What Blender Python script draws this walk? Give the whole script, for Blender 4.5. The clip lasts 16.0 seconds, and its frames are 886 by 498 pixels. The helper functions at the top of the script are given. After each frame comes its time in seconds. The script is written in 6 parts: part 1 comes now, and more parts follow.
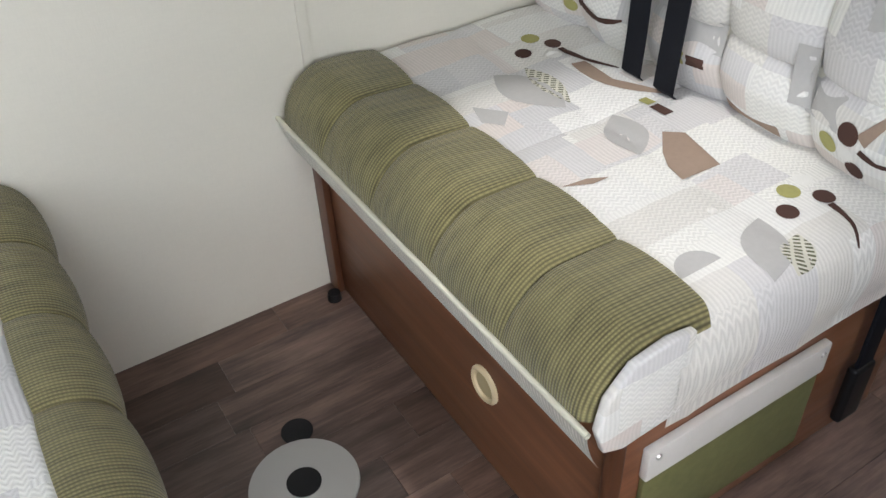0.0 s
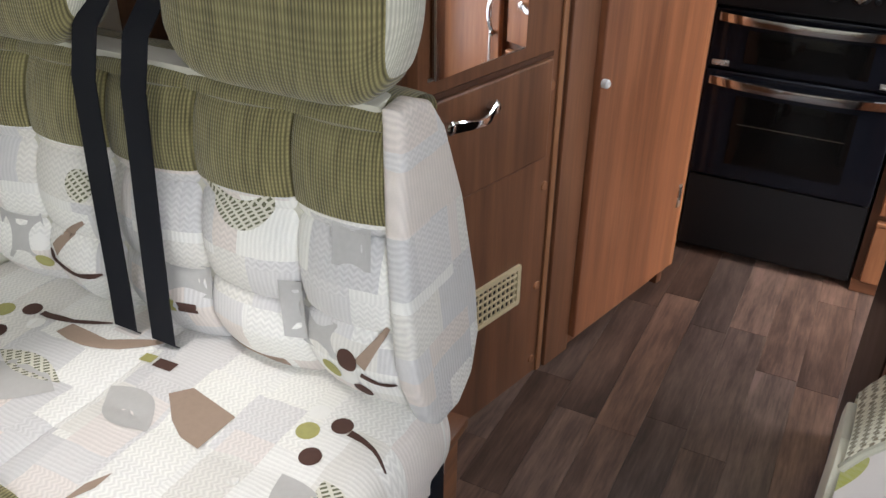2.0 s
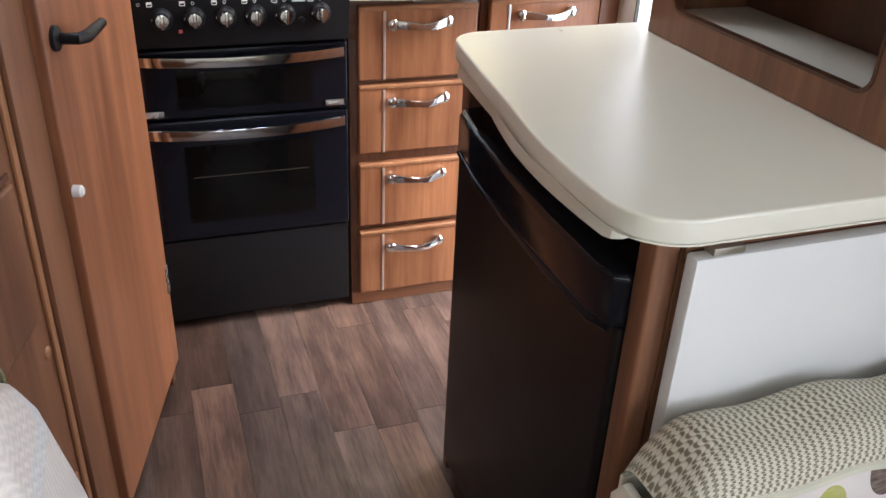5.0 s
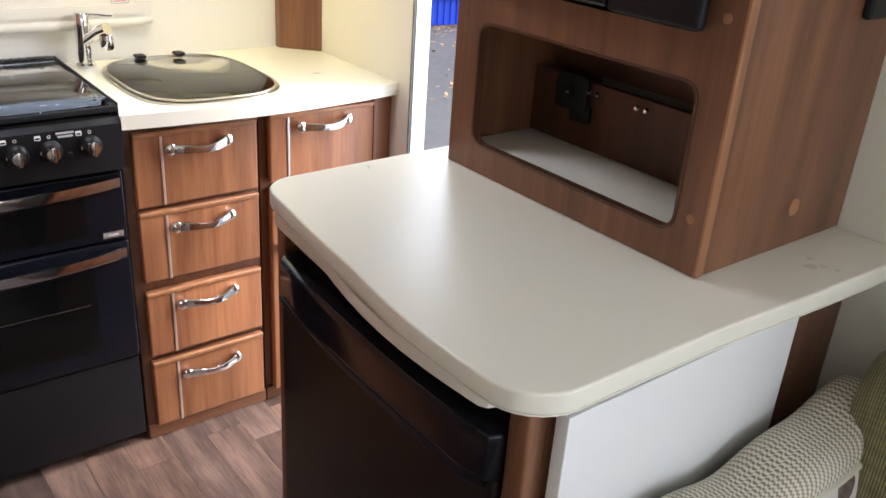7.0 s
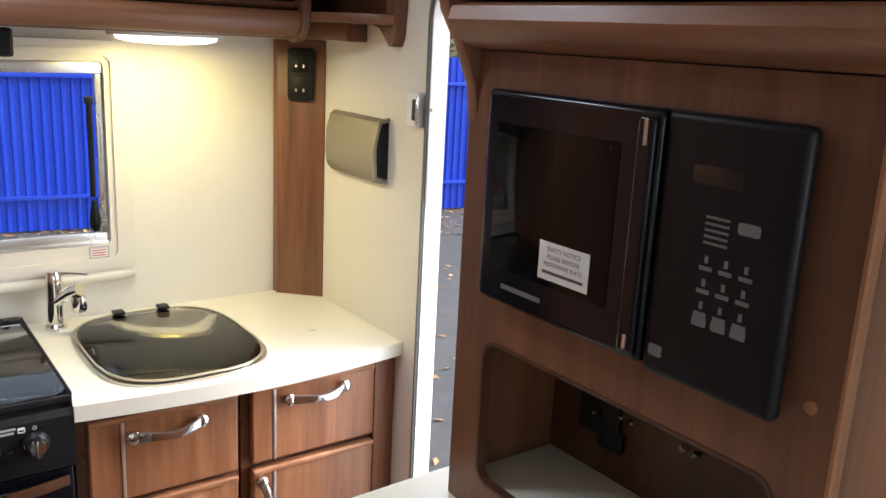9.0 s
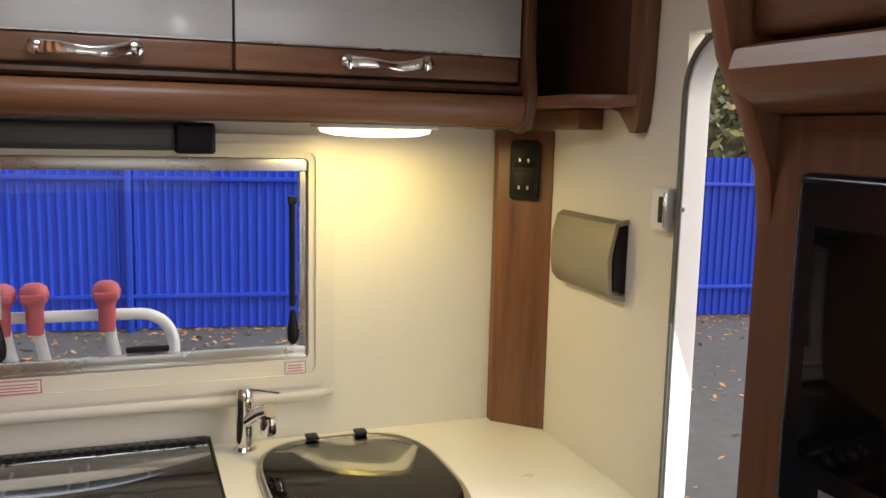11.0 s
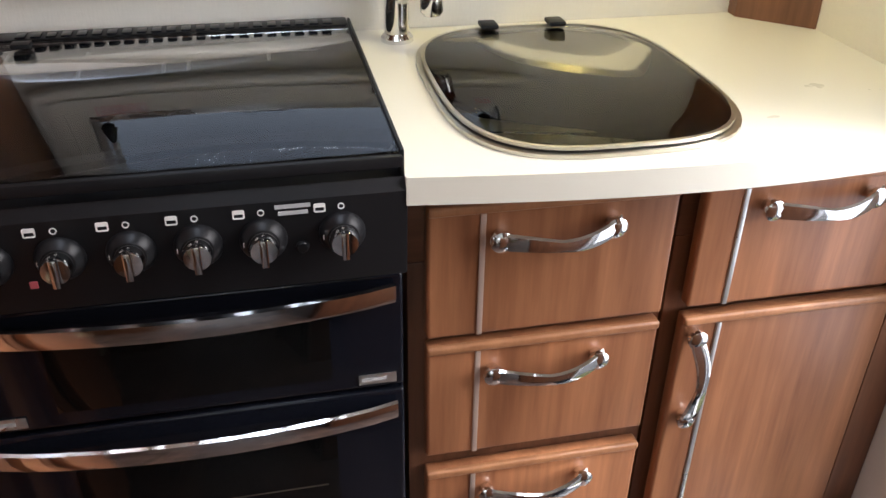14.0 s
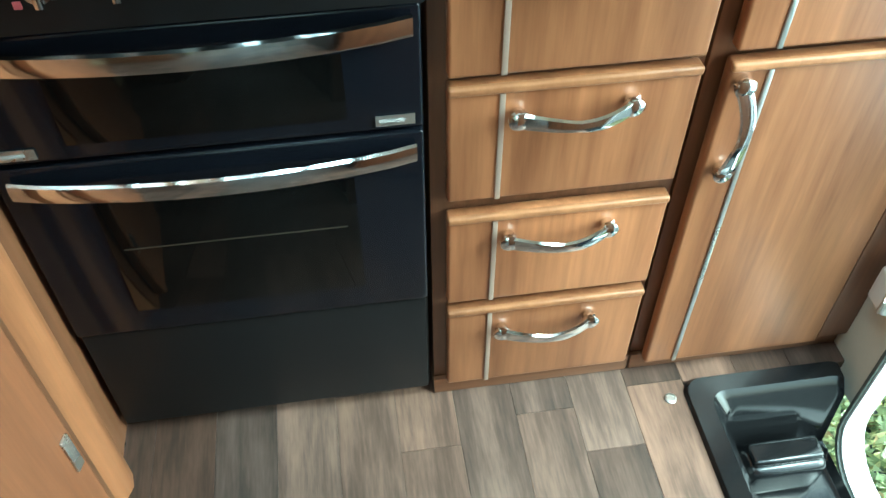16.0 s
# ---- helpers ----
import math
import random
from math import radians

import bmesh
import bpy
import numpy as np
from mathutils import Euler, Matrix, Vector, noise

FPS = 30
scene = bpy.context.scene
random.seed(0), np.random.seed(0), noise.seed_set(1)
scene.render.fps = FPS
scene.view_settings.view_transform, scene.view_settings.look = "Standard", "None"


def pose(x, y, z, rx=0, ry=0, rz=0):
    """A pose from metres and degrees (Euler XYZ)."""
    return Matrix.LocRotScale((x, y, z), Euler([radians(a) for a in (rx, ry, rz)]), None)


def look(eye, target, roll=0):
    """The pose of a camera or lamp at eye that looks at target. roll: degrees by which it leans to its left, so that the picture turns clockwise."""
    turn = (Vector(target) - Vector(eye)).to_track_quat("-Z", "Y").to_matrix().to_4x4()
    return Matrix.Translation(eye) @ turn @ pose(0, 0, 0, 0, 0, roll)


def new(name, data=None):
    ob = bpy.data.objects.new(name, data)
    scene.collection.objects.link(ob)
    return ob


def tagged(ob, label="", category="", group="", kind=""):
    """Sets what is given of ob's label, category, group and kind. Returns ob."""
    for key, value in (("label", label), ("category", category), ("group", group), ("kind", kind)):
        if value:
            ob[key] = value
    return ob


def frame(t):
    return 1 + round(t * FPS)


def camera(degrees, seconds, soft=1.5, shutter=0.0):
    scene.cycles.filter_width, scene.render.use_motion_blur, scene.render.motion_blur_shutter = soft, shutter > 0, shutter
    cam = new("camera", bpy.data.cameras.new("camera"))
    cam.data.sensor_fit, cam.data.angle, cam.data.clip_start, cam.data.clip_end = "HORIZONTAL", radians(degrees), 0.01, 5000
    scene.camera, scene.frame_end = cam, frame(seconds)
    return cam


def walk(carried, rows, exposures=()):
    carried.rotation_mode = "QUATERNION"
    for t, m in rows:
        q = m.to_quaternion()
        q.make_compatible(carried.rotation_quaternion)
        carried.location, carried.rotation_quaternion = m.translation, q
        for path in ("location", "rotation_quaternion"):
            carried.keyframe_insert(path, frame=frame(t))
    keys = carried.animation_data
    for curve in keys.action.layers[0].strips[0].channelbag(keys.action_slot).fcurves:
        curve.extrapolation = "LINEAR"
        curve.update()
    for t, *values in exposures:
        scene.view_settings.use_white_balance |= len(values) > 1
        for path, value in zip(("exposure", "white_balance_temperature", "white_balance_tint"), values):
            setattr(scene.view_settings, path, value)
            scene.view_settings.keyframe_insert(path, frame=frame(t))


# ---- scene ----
cam = camera(55.0, 16.0)
PATH = [
    (0, (0.105, 0.027, 1.257), (0.893, 1.356, -0.012), -2.8),
    (0.5, (0.114, 0.017, 1.274), (1.093, 1.247, 0.036), -1.9),
    (1, (0.137, 0.021, 1.308), (1.299, 1.123, 0.11), -1.3),
    (1.5, (0.183, 0.039, 1.338), (1.545, 1.014, 0.245), -0.0),
    (2, (0.338, 0.048, 1.338), (1.867, 0.842, 0.322), 0.6),
    (2.5, (0.469, 0.044, 1.309), (2.111, 0.615, 0.321), 0.8),
    (3, (0.502, 0.067, 1.322), (2.204, 0.427, 0.335), 1.4),
    (3.5, (0.55, 0.148, 1.324), (2.281, 0.321, 0.337), 1.9),
    (4, (0.628, 0.274, 1.307), (2.371, 0.203, 0.329), 2.0),
    (4.2, (0.651, 0.305, 1.302), (2.385, 0.099, 0.328), 2.2),
    (6.3, (0.829, 0.545, 1.37), (2.287, -0.437, 0.417), 3.9),
    (6.5, (0.839, 0.539, 1.385), (2.27, -0.498, 0.45), 4.2),
    (7, (0.855, 0.521, 1.443), (2.263, -0.621, 0.598), 4.0),
    (7.5, (0.904, 0.456, 1.481), (2.339, -0.734, 0.757), 3.7),
    (8, (0.933, 0.388, 1.504), (2.406, -0.82, 0.894), 3.6),
    (8.5, (0.994, 0.32, 1.521), (2.498, -0.879, 0.971), 3.5),
    (9, (1.103, 0.285, 1.583), (2.668, -0.862, 1.098), 2.9),
    (9.2, (1.134, 0.285, 1.609), (2.73, -0.841, 1.179), 2.9),
    (11.3, (1.436, 0.097, 1.525), (3.323, -0.511, 1.261), 1.6),
    (11.5, (1.462, 0.109, 1.505), (3.362, -0.458, 1.239), 1.8),
    (12, (1.555, 0.139, 1.447), (3.464, -0.356, 1.114), 1.7),
    (12.5, (1.61, 0.154, 1.404), (3.494, -0.299, 0.911), 1.5),
    (13, (1.744, 0.134, 1.336), (3.573, -0.293, 0.65), 1.3),
    (13.5, (1.853, 0.093, 1.301), (3.604, -0.303, 0.419), 1.1),
    (14, (1.889, 0.099, 1.275), (3.561, -0.27, 0.241), 0.8),
    (14.5, (1.913, 0.093, 1.264), (3.484, -0.254, 0.076), 0.7),
    (15, (1.963, 0.081, 1.257), (3.427, -0.235, -0.068), 0.5),
    (15.5, (1.969, 0.064, 1.245), (3.34, -0.205, -0.186), 0.1),
    (16, (1.923, 0.056, 1.228), (3.255, -0.134, -0.252), -0.3),
]
EXPOSURES = [(0.0, -0.4, 6050, 13), (1.5, -0.3, 6150, 13), (2.0, -0.3, 6150, 13), (2.5, 0.0, 6000, 13), (4.0, 0.0, 6000, 15), (6.5, 0.15, 6000, 15), (7.0, 0.1, 6000, 15), (8.5, -0.2, 6000, 14), (9.2, -0.25, 6100, 14), (11.5, -0.9, 6800, 15), (12.5, -1.0, 6350, 14), (13.5, -0.75, 6150, 14), (14.5, -0.05, 5900, 16), (15.0, 0.2, 5850, 14), (15.5, 0.35, 5600, -8), (16.0, 0.45, 5000, -28)]
walk(cam, [(t, look(eye, target, roll)) for t, eye, target, roll in PATH], EXPOSURES)
# world, sun and sky
world = bpy.data.worlds.new("world")
scene.world = world
world.use_nodes = True
wn = world.node_tree
sky = wn.nodes.new("ShaderNodeTexSky")
sky.sky_type = 'NISHITA'
sky.sun_disc = False
sky.sun_elevation = radians(38)
sky.sun_rotation = radians(200)
sky.air_density, sky.dust_density, sky.ozone_density = 1.5, 5.0, 1.0
veil = wn.nodes.new("ShaderNodeHueSaturation")
veil.inputs["Saturation"].default_value = 0.4
wn.links.new(sky.outputs[0], veil.inputs["Color"])
wn.links.new(veil.outputs[0], wn.nodes["Background"].inputs[0])
wn.nodes["Background"].inputs[1].default_value = 0.50


def lamp(name, kind, m, energy, color=(1, 1, 1), **kw):
    data = bpy.data.lights.new(name, kind)
    data.energy, data.color = energy, color
    for k, v in kw.items():
        if k == "size":
            data.size = v
        elif k == "size_y":
            data.shape = 'RECTANGLE'
            data.size_y = v
        elif k == "angle":
            data.angle = v
        elif k == "spot":
            data.spot_size, data.spot_blend = radians(v), 0.6
        elif k == "soft":
            data.shadow_soft_size = v
    ob = new(name, data)
    ob.matrix_world = m
    return ob


lamp("sun", 'SUN', look((0, 0, 10), (3, 5, 0)), 2.0, (1, 0.96, 0.9), angle=radians(12))
# added fill lamps as daylight: unseen, assumed hatch, side window and cab; open entrance
lamp("hatch_fill", 'AREA', look((2.42, 0.12, 2.012), (2.42, 0.12, 0)), 7, (0.90, 0.95, 1.0), size=0.36, size_y=0.36)
lamp("side_window_fill", 'AREA', look((0.0, -0.81, 1.27), (0.2, 1.0, 0.7)), 19, (0.90, 0.95, 1.0), size=0.9, size_y=0.42)
lamp("entrance_fill", 'AREA', look((2.34, -0.83, 0.85), (2.75, 0.5, 0.3)), 6.0, (0.90, 0.95, 1.0), size=0.46, size_y=1.5)
lamp("cab_fill", 'AREA', look((-1.18, 0.3, 1.38), (1.4, -0.2, 0.8)), 6.5, (0.92, 0.96, 1.0), size=1.5, size_y=0.6)
# the spot lamp over the seat and the lamp under the locker
lamp("seat_spot", 'SPOT', look((0.78, 0.95, 1.9), (0.86, 0.80, 0.5)), 55, (1, 0.95, 0.88), spot=30, soft=0.02)
lamp("locker_lamp", 'AREA', look((3.0, -0.345, 1.532), (3.0, -0.345, 0)), 2.5, (1, 0.82, 0.30), size=0.1, size_y=0.22)


# materials
class Nodes:
    def __init__(self, name, rough=0.5, metal=0.0):
        self.mat = bpy.data.materials.new(name)
        self.mat.use_nodes = True
        self.t = self.mat.node_tree
        self.b = self.t.nodes["Principled BSDF"]
        self.b.inputs["Roughness"].default_value = rough
        self.b.inputs["Metallic"].default_value = metal

    def add(self, kind, inputs=None, **props):
        n = self.t.nodes.new(kind)
        if "operation" in props:
            n.operation = props["operation"]
        if "blend_type" in props:
            n.data_type, n.blend_type = 'RGBA', props["blend_type"]
        if "feature" in props:
            n.feature = props["feature"]
        if "distance" in props:
            n.distance = props["distance"]
        if "bands" in props:
            n.bands_direction = props["bands"]
        for k, v in (inputs or {}).items():
            if isinstance(v, bpy.types.NodeSocket):
                self.t.links.new(v, n.inputs[k])
            else:
                n.inputs[k].default_value = v
        return n

    def coord(self, scale=(1, 1, 1), out="Object"):
        c = self.add("ShaderNodeTexCoord")
        m = self.add("ShaderNodeMapping", {0: c.outputs[out], "Scale": scale})
        return m.outputs[0]

    def noise(self, vec, scale, detail=4.0, rough=0.55):
        return self.add("ShaderNodeTexNoise", {"Vector": vec, "Scale": scale, "Detail": detail, "Roughness": rough}).outputs[0]

    def ramp(self, fac, stops):
        r = self.add("ShaderNodeValToRGB", {0: fac})
        while len(r.color_ramp.elements) < len(stops):
            r.color_ramp.elements.new(0.5)
        for e, (p, c) in zip(r.color_ramp.elements, stops):
            e.position, e.color = p, (*c, 1)
        return r.outputs[0]

    def mix(self, fac, a, b, how='MIX'):
        n = self.add("ShaderNodeMix", blend_type=how)
        for k, v in ((0, fac), (6, a), (7, b)):
            if isinstance(v, bpy.types.NodeSocket):
                self.t.links.new(v, n.inputs[k])
            else:
                n.inputs[k].default_value = v if k == 0 else (*v, 1)
        return n.outputs[2]

    def maths(self, op, a, b=0.0, c=0.0):
        return self.add("ShaderNodeMath", {0: a, 1: b, 2: c}, operation=op).outputs[0]

    def color(self, v):
        if isinstance(v, bpy.types.NodeSocket):
            self.t.links.new(v, self.b.inputs["Base Color"])
        else:
            self.b.inputs["Base Color"].default_value = (*v, 1)

    def bump(self, height, strength=0.3, distance=0.001):
        n = self.add("ShaderNodeBump", {"Height": height, "Strength": strength, "Distance": distance})
        self.t.links.new(n.outputs[0], self.b.inputs["Normal"])

    def rough(self, v):
        self.t.links.new(v, self.b.inputs["Roughness"])


def wood(name, dark, light, axis, rough=0.38, scale=1.0, spread=0.35):
    """Veneer with long grain along the axis, and a slow change of tone from board to board."""
    n = Nodes(name, rough)
    stretch = [14 * scale, 14 * scale, 14 * scale]
    stretch[axis] = 0.9 * scale
    v = n.coord(stretch)
    info = n.add("ShaderNodeObjectInfo").outputs["Random"]
    shift = n.add("ShaderNodeVectorMath", {0: v, 1: n.add("ShaderNodeCombineXYZ", {0: n.maths('MULTIPLY', info, 31.0), 1: n.maths('MULTIPLY', info, 17.0), 2: n.maths('MULTIPLY', info, 23.0)}).outputs[0]}, operation='ADD').outputs[0]
    warp = n.noise(shift, 0.7, 3)
    a = n.noise(shift, 1.6, 6, 0.62)
    fine = n.noise(shift, 9.0, 3, 0.6)
    g = n.maths('ADD', n.maths('MULTIPLY', a, 0.75), n.maths('ADD', n.maths('MULTIPLY', fine, 0.22), n.maths('MULTIPLY', warp, 0.25)))
    base = n.ramp(g, [(0.38, dark), (0.62, tuple(0.5 * (p + q) for p, q in zip(dark, light))), (0.82, light)])
    tone = n.maths('MULTIPLY_ADD', info, spread, 1.0 - spread / 2)
    n.color(n.mix(1.0, base, n.add("ShaderNodeCombineXYZ", {0: tone, 1: tone, 2: tone}).outputs[0], 'MULTIPLY'))
    n.bump(fine, 0.12, 0.0006)
    n.rough(n.maths('MULTIPLY_ADD', fine, 0.2, rough - 0.1))
    return n.mat


def plain(name, color, rough=0.5, metal=0.0, vary=0.06, scale=9.0, bump=0.08, coat=0.0, spec=0.5):
    """A plain surface with slow blotches and fine relief."""
    n = Nodes(name, rough, metal)
    v = n.coord()
    big, fine = n.noise(v, scale, 5), n.noise(v, scale * 40, 3)
    n.color(n.mix(n.maths('MULTIPLY_ADD', big, 0.8, n.maths('MULTIPLY', fine, 0.2)), tuple(c * (1 - vary) for c in color), tuple(min(1, c * (1 + vary)) for c in color)))
    n.bump(fine, bump, 0.0005)
    n.rough(n.maths('MULTIPLY_ADD', big, 0.14, rough - 0.07))
    n.b.inputs["Coat Weight"].default_value = coat
    n.b.inputs["Specular IOR Level"].default_value = spec
    n.b.inputs["Coat Roughness"].default_value = 0.06
    return n.mat


def weave(name, light, dark, pitch_u, pitch_v, contrast=0.5, fuzz=0.35):
    """Ribbed cloth in the mesh's own metres: ribs along v, broken into stitches along u."""
    n = Nodes(name, 0.95)
    c = n.add("ShaderNodeTexCoord").outputs["UV"]
    wob = n.noise(n.add("ShaderNodeMapping", {0: c, "Scale": (1, 1, 1)}).outputs[0], 60, 3)
    s = n.add("ShaderNodeSeparateXYZ", {0: c})
    u = n.maths('MULTIPLY_ADD', s.outputs[0], 6.2832 / pitch_u, n.maths('MULTIPLY', wob, 0.8))
    w = n.maths('MULTIPLY_ADD', s.outputs[1], 6.2832 / pitch_v, n.maths('MULTIPLY', wob, 1.4))
    rib = n.maths('MULTIPLY_ADD', n.maths('SINE', u), 0.5, 0.5)
    dot = n.maths('MULTIPLY_ADD', n.maths('SINE', w), 0.5, 0.5)
    h = n.maths('ADD', n.maths('MULTIPLY', rib, 0.65), n.maths('MULTIPLY', n.maths('MULTIPLY', rib, dot), 0.35))
    streak = n.noise(n.add("ShaderNodeMapping", {0: c, "Scale": (90, 14, 1)}).outputs[0], 1.0, 4)
    f = n.maths('ADD', n.maths('MULTIPLY', h, contrast), n.maths('MULTIPLY', streak, fuzz))
    n.color(n.ramp(f, [(0.18, dark), (0.62, light)]))
    n.bump(h, 0.6, 0.0015)
    n.b.inputs["Sheen Weight"].default_value = 0.25
    return n.mat


def tweed(name, light, dark, pitch):
    n = Nodes(name, 0.95)
    c = n.add("ShaderNodeTexCoord").outputs["UV"]
    wob = n.noise(c, 90, 3)
    s = n.add("ShaderNodeSeparateXYZ", {0: c})
    u = n.maths('MULTIPLY_ADD', s.outputs[0], 6.2832 / pitch, n.maths('MULTIPLY', wob, 1.0))
    w = n.maths('MULTIPLY_ADD', s.outputs[1], 6.2832 / pitch, n.maths('MULTIPLY', wob, 1.0))
    skew = n.maths('ADD', u, n.maths('MULTIPLY', n.maths('SINE', w), 1.2))
    chk = n.maths('MULTIPLY_ADD', n.maths('MULTIPLY', n.maths('SINE', skew), n.maths('SINE', w)), 0.5, 0.5)
    f = n.maths('ADD', n.maths('MULTIPLY', chk, 0.85), n.maths('MULTIPLY', n.noise(c, 300, 2), 0.2))
    n.color(n.ramp(f, [(0.36, dark), (0.6, light)]))
    n.bump(chk, 0.7, 0.002)
    n.b.inputs["Sheen Weight"].default_value = 0.2
    return n.mat


def patchwork(name, a=0, b=1):
    """Pale upholstery print: overlapping rectangular woven patches in cream, grey, beige and stone, on two of the axes."""
    n = Nodes(name, 0.92)
    c = n.coord()
    sep = n.add("ShaderNodeSeparateXYZ", {0: c})
    wav = n.noise(c, 14.0, 2)
    flat = n.add("ShaderNodeCombineXYZ", {0: n.maths('MULTIPLY_ADD', wav, 0.012, sep.outputs[a]), 1: n.maths('MULTIPLY_ADD', wav, -0.012, sep.outputs[b]), 2: 0.0}).outputs[0]
    def rects(shift, wide, high):
        v = n.add("ShaderNodeVectorMath", {0: flat, 1: (shift, 0.37 * shift, 0)}, operation='ADD').outputs[0]
        r = n.add("ShaderNodeTexBrick", {"Vector": v, "Color1": (0, 0, 0, 1), "Color2": (1, 1, 1, 1), "Mortar": (0.5, 0.5, 0.5, 1), "Scale": 1.0, "Mortar Size": 0.0, "Brick Width": wide, "Row Height": high})
        r.offset, r.squash, r.squash_frequency = 0.37, 1.5, 3
        return n.add("ShaderNodeRGBToBW", {0: r.outputs[0]}).outputs[0]
    one, two = rects(3.1, 0.115, 0.085), rects(7.7, 0.155, 0.105)
    pick_a = n.maths('FRACT', n.maths('ADD', n.maths('MULTIPLY', one, 3.3), n.maths('MULTIPLY', n.maths('GREATER_THAN', two, 0.55), 0.37)))
    pick_b = n.maths('FRACT', n.maths('ADD', n.maths('MULTIPLY', two, 5.1), one))
    tone = n.ramp(pick_a, [(0.0, (0.70, 0.68, 0.63)), (0.14, (0.65, 0.635, 0.62)), (0.26, (0.77, 0.76, 0.72)), (0.46, (0.68, 0.62, 0.57)), (0.58, (0.79, 0.78, 0.73)), (0.78, (0.70, 0.65, 0.61)), (0.90, (0.60, 0.59, 0.58))])
    for node in n.t.nodes:
        if node.type == 'VALTORGB':
            node.color_ramp.interpolation = 'CONSTANT'
    s = n.add("ShaderNodeSeparateXYZ", {0: flat})
    rib = n.maths('SINE', n.maths('MULTIPLY', s.outputs[0], 900.0))
    zig = n.maths('SINE', n.maths('MULTIPLY_ADD', s.outputs[1], 700.0, n.maths('MULTIPLY', n.maths('SINE', n.maths('MULTIPLY', s.outputs[0], 450.0)), 1.8)))
    which = n.maths('GREATER_THAN', pick_b, 0.5)
    line = n.maths('ADD', n.maths('MULTIPLY', rib, n.maths('SUBTRACT', 1.0, which)), n.maths('MULTIPLY', n.maths('MULTIPLY', zig, which), 1.6))
    fine = n.noise(c, 420, 2)
    slub = n.noise(n.coord((40, 200, 40)), 1.0, 3)
    shade = n.maths('ADD', n.maths('MULTIPLY_ADD', line, 0.045, 0.86), n.maths('MULTIPLY', n.maths('ADD', slub, fine), 0.13))
    n.color(n.mix(1.0, tone, n.add("ShaderNodeCombineXYZ", {0: shade, 1: shade, 2: shade}).outputs[0], 'MULTIPLY'))
    n.bump(n.maths('ADD', line, fine), 0.25, 0.0008)
    n.b.inputs["Sheen Weight"].default_value = 0.15
    return n.mat


def polka(name):
    n = Nodes(name, 0.92)
    c = n.add("ShaderNodeTexCoord").outputs["UV"]
    cells = n.add("ShaderNodeTexVoronoi", {"Vector": c, "Scale": 16.0, "Randomness": 0.35})
    pick = n.add("ShaderNodeSeparateColor", {0: cells.outputs[1]})
    inside = n.maths('LESS_THAN', cells.outputs[0], 0.36)
    col = n.mix(n.maths('GREATER_THAN', pick.outputs[0], 0.5), (0.42, 0.42, 0.10), (0.09, 0.05, 0.035))
    grain = n.noise(n.coord((60, 60, 260)), 1.0, 3)
    n.color(n.mix(n.maths('MULTIPLY', inside, n.maths('MULTIPLY_ADD', grain, 0.5, 0.65)), (0.72, 0.66, 0.62), col))
    n.bump(grain, 0.25, 0.0008)
    return n.mat


def wallcloth(name, color):
    n = Nodes(name, 0.6)
    v = n.coord()
    th = n.noise(n.coord((380, 380, 60)), 1.0, 3)
    tw = n.noise(n.coord((60, 60, 380)), 1.0, 3)
    big = n.noise(v, 3.0, 4)
    f = n.maths('ADD', n.maths('MULTIPLY', n.maths('ADD', th, tw), 0.35), n.maths('MULTIPLY', big, 0.3))
    n.color(n.mix(f, tuple(c * 0.9 for c in color), tuple(min(1, c * 1.06) for c in color)))
    n.bump(n.maths('ADD', th, tw), 0.3, 0.0008)
    return n.mat


def planks(name):
    """Printed vinyl boards: grey-brown oak with dark grain and knots; each board has its own tone."""
    n = Nodes(name, 0.42)
    info = n.add("ShaderNodeObjectInfo").outputs["Random"]
    off = n.add("ShaderNodeCombineXYZ", {0: n.maths('MULTIPLY', info, 41.0), 1: n.maths('MULTIPLY', info, 13.0), 2: 0.0}).outputs[0]
    v = n.add("ShaderNodeVectorMath", {0: n.coord((2.2, 22, 1)), 1: off}, operation='ADD').outputs[0]
    a, fine = n.noise(v, 1.0, 7, 0.65), n.noise(v, 7.0, 4, 0.6)
    blot = n.noise(n.add("ShaderNodeVectorMath", {0: n.coord((5, 9, 1)), 1: off}, operation='ADD').outputs[0], 1.0, 4)
    g = n.maths('ADD', n.maths('MULTIPLY', a, 0.55), n.maths('ADD', n.maths('MULTIPLY', fine, 0.25), n.maths('MULTIPLY', blot, 0.3)))
    base = n.ramp(g, [(0.36, (0.038, 0.025, 0.021)), (0.50, (0.12, 0.070, 0.050)), (0.64, (0.24, 0.14, 0.10)), (0.82, (0.36, 0.225, 0.16))])
    tone = n.maths('MULTIPLY_ADD', info, 0.70, 0.46)
    grey = n.maths('FRACT', n.maths('MULTIPLY', info, 7.3))
    col = n.mix(1.0, base, n.add("ShaderNodeCombineXYZ", {0: tone, 1: tone, 2: tone}).outputs[0], 'MULTIPLY')
    bw = n.add("ShaderNodeRGBToBW", {0: col}).outputs[0]
    n.color(n.mix(n.maths('MULTIPLY', grey, 0.4), col, n.add("ShaderNodeCombineXYZ", {0: bw, 1: bw, 2: bw}).outputs[0]))
    n.bump(fine, 0.2, 0.0006)
    n.rough(n.maths('MULTIPLY_ADD', fine, 0.2, 0.33))
    return n.mat


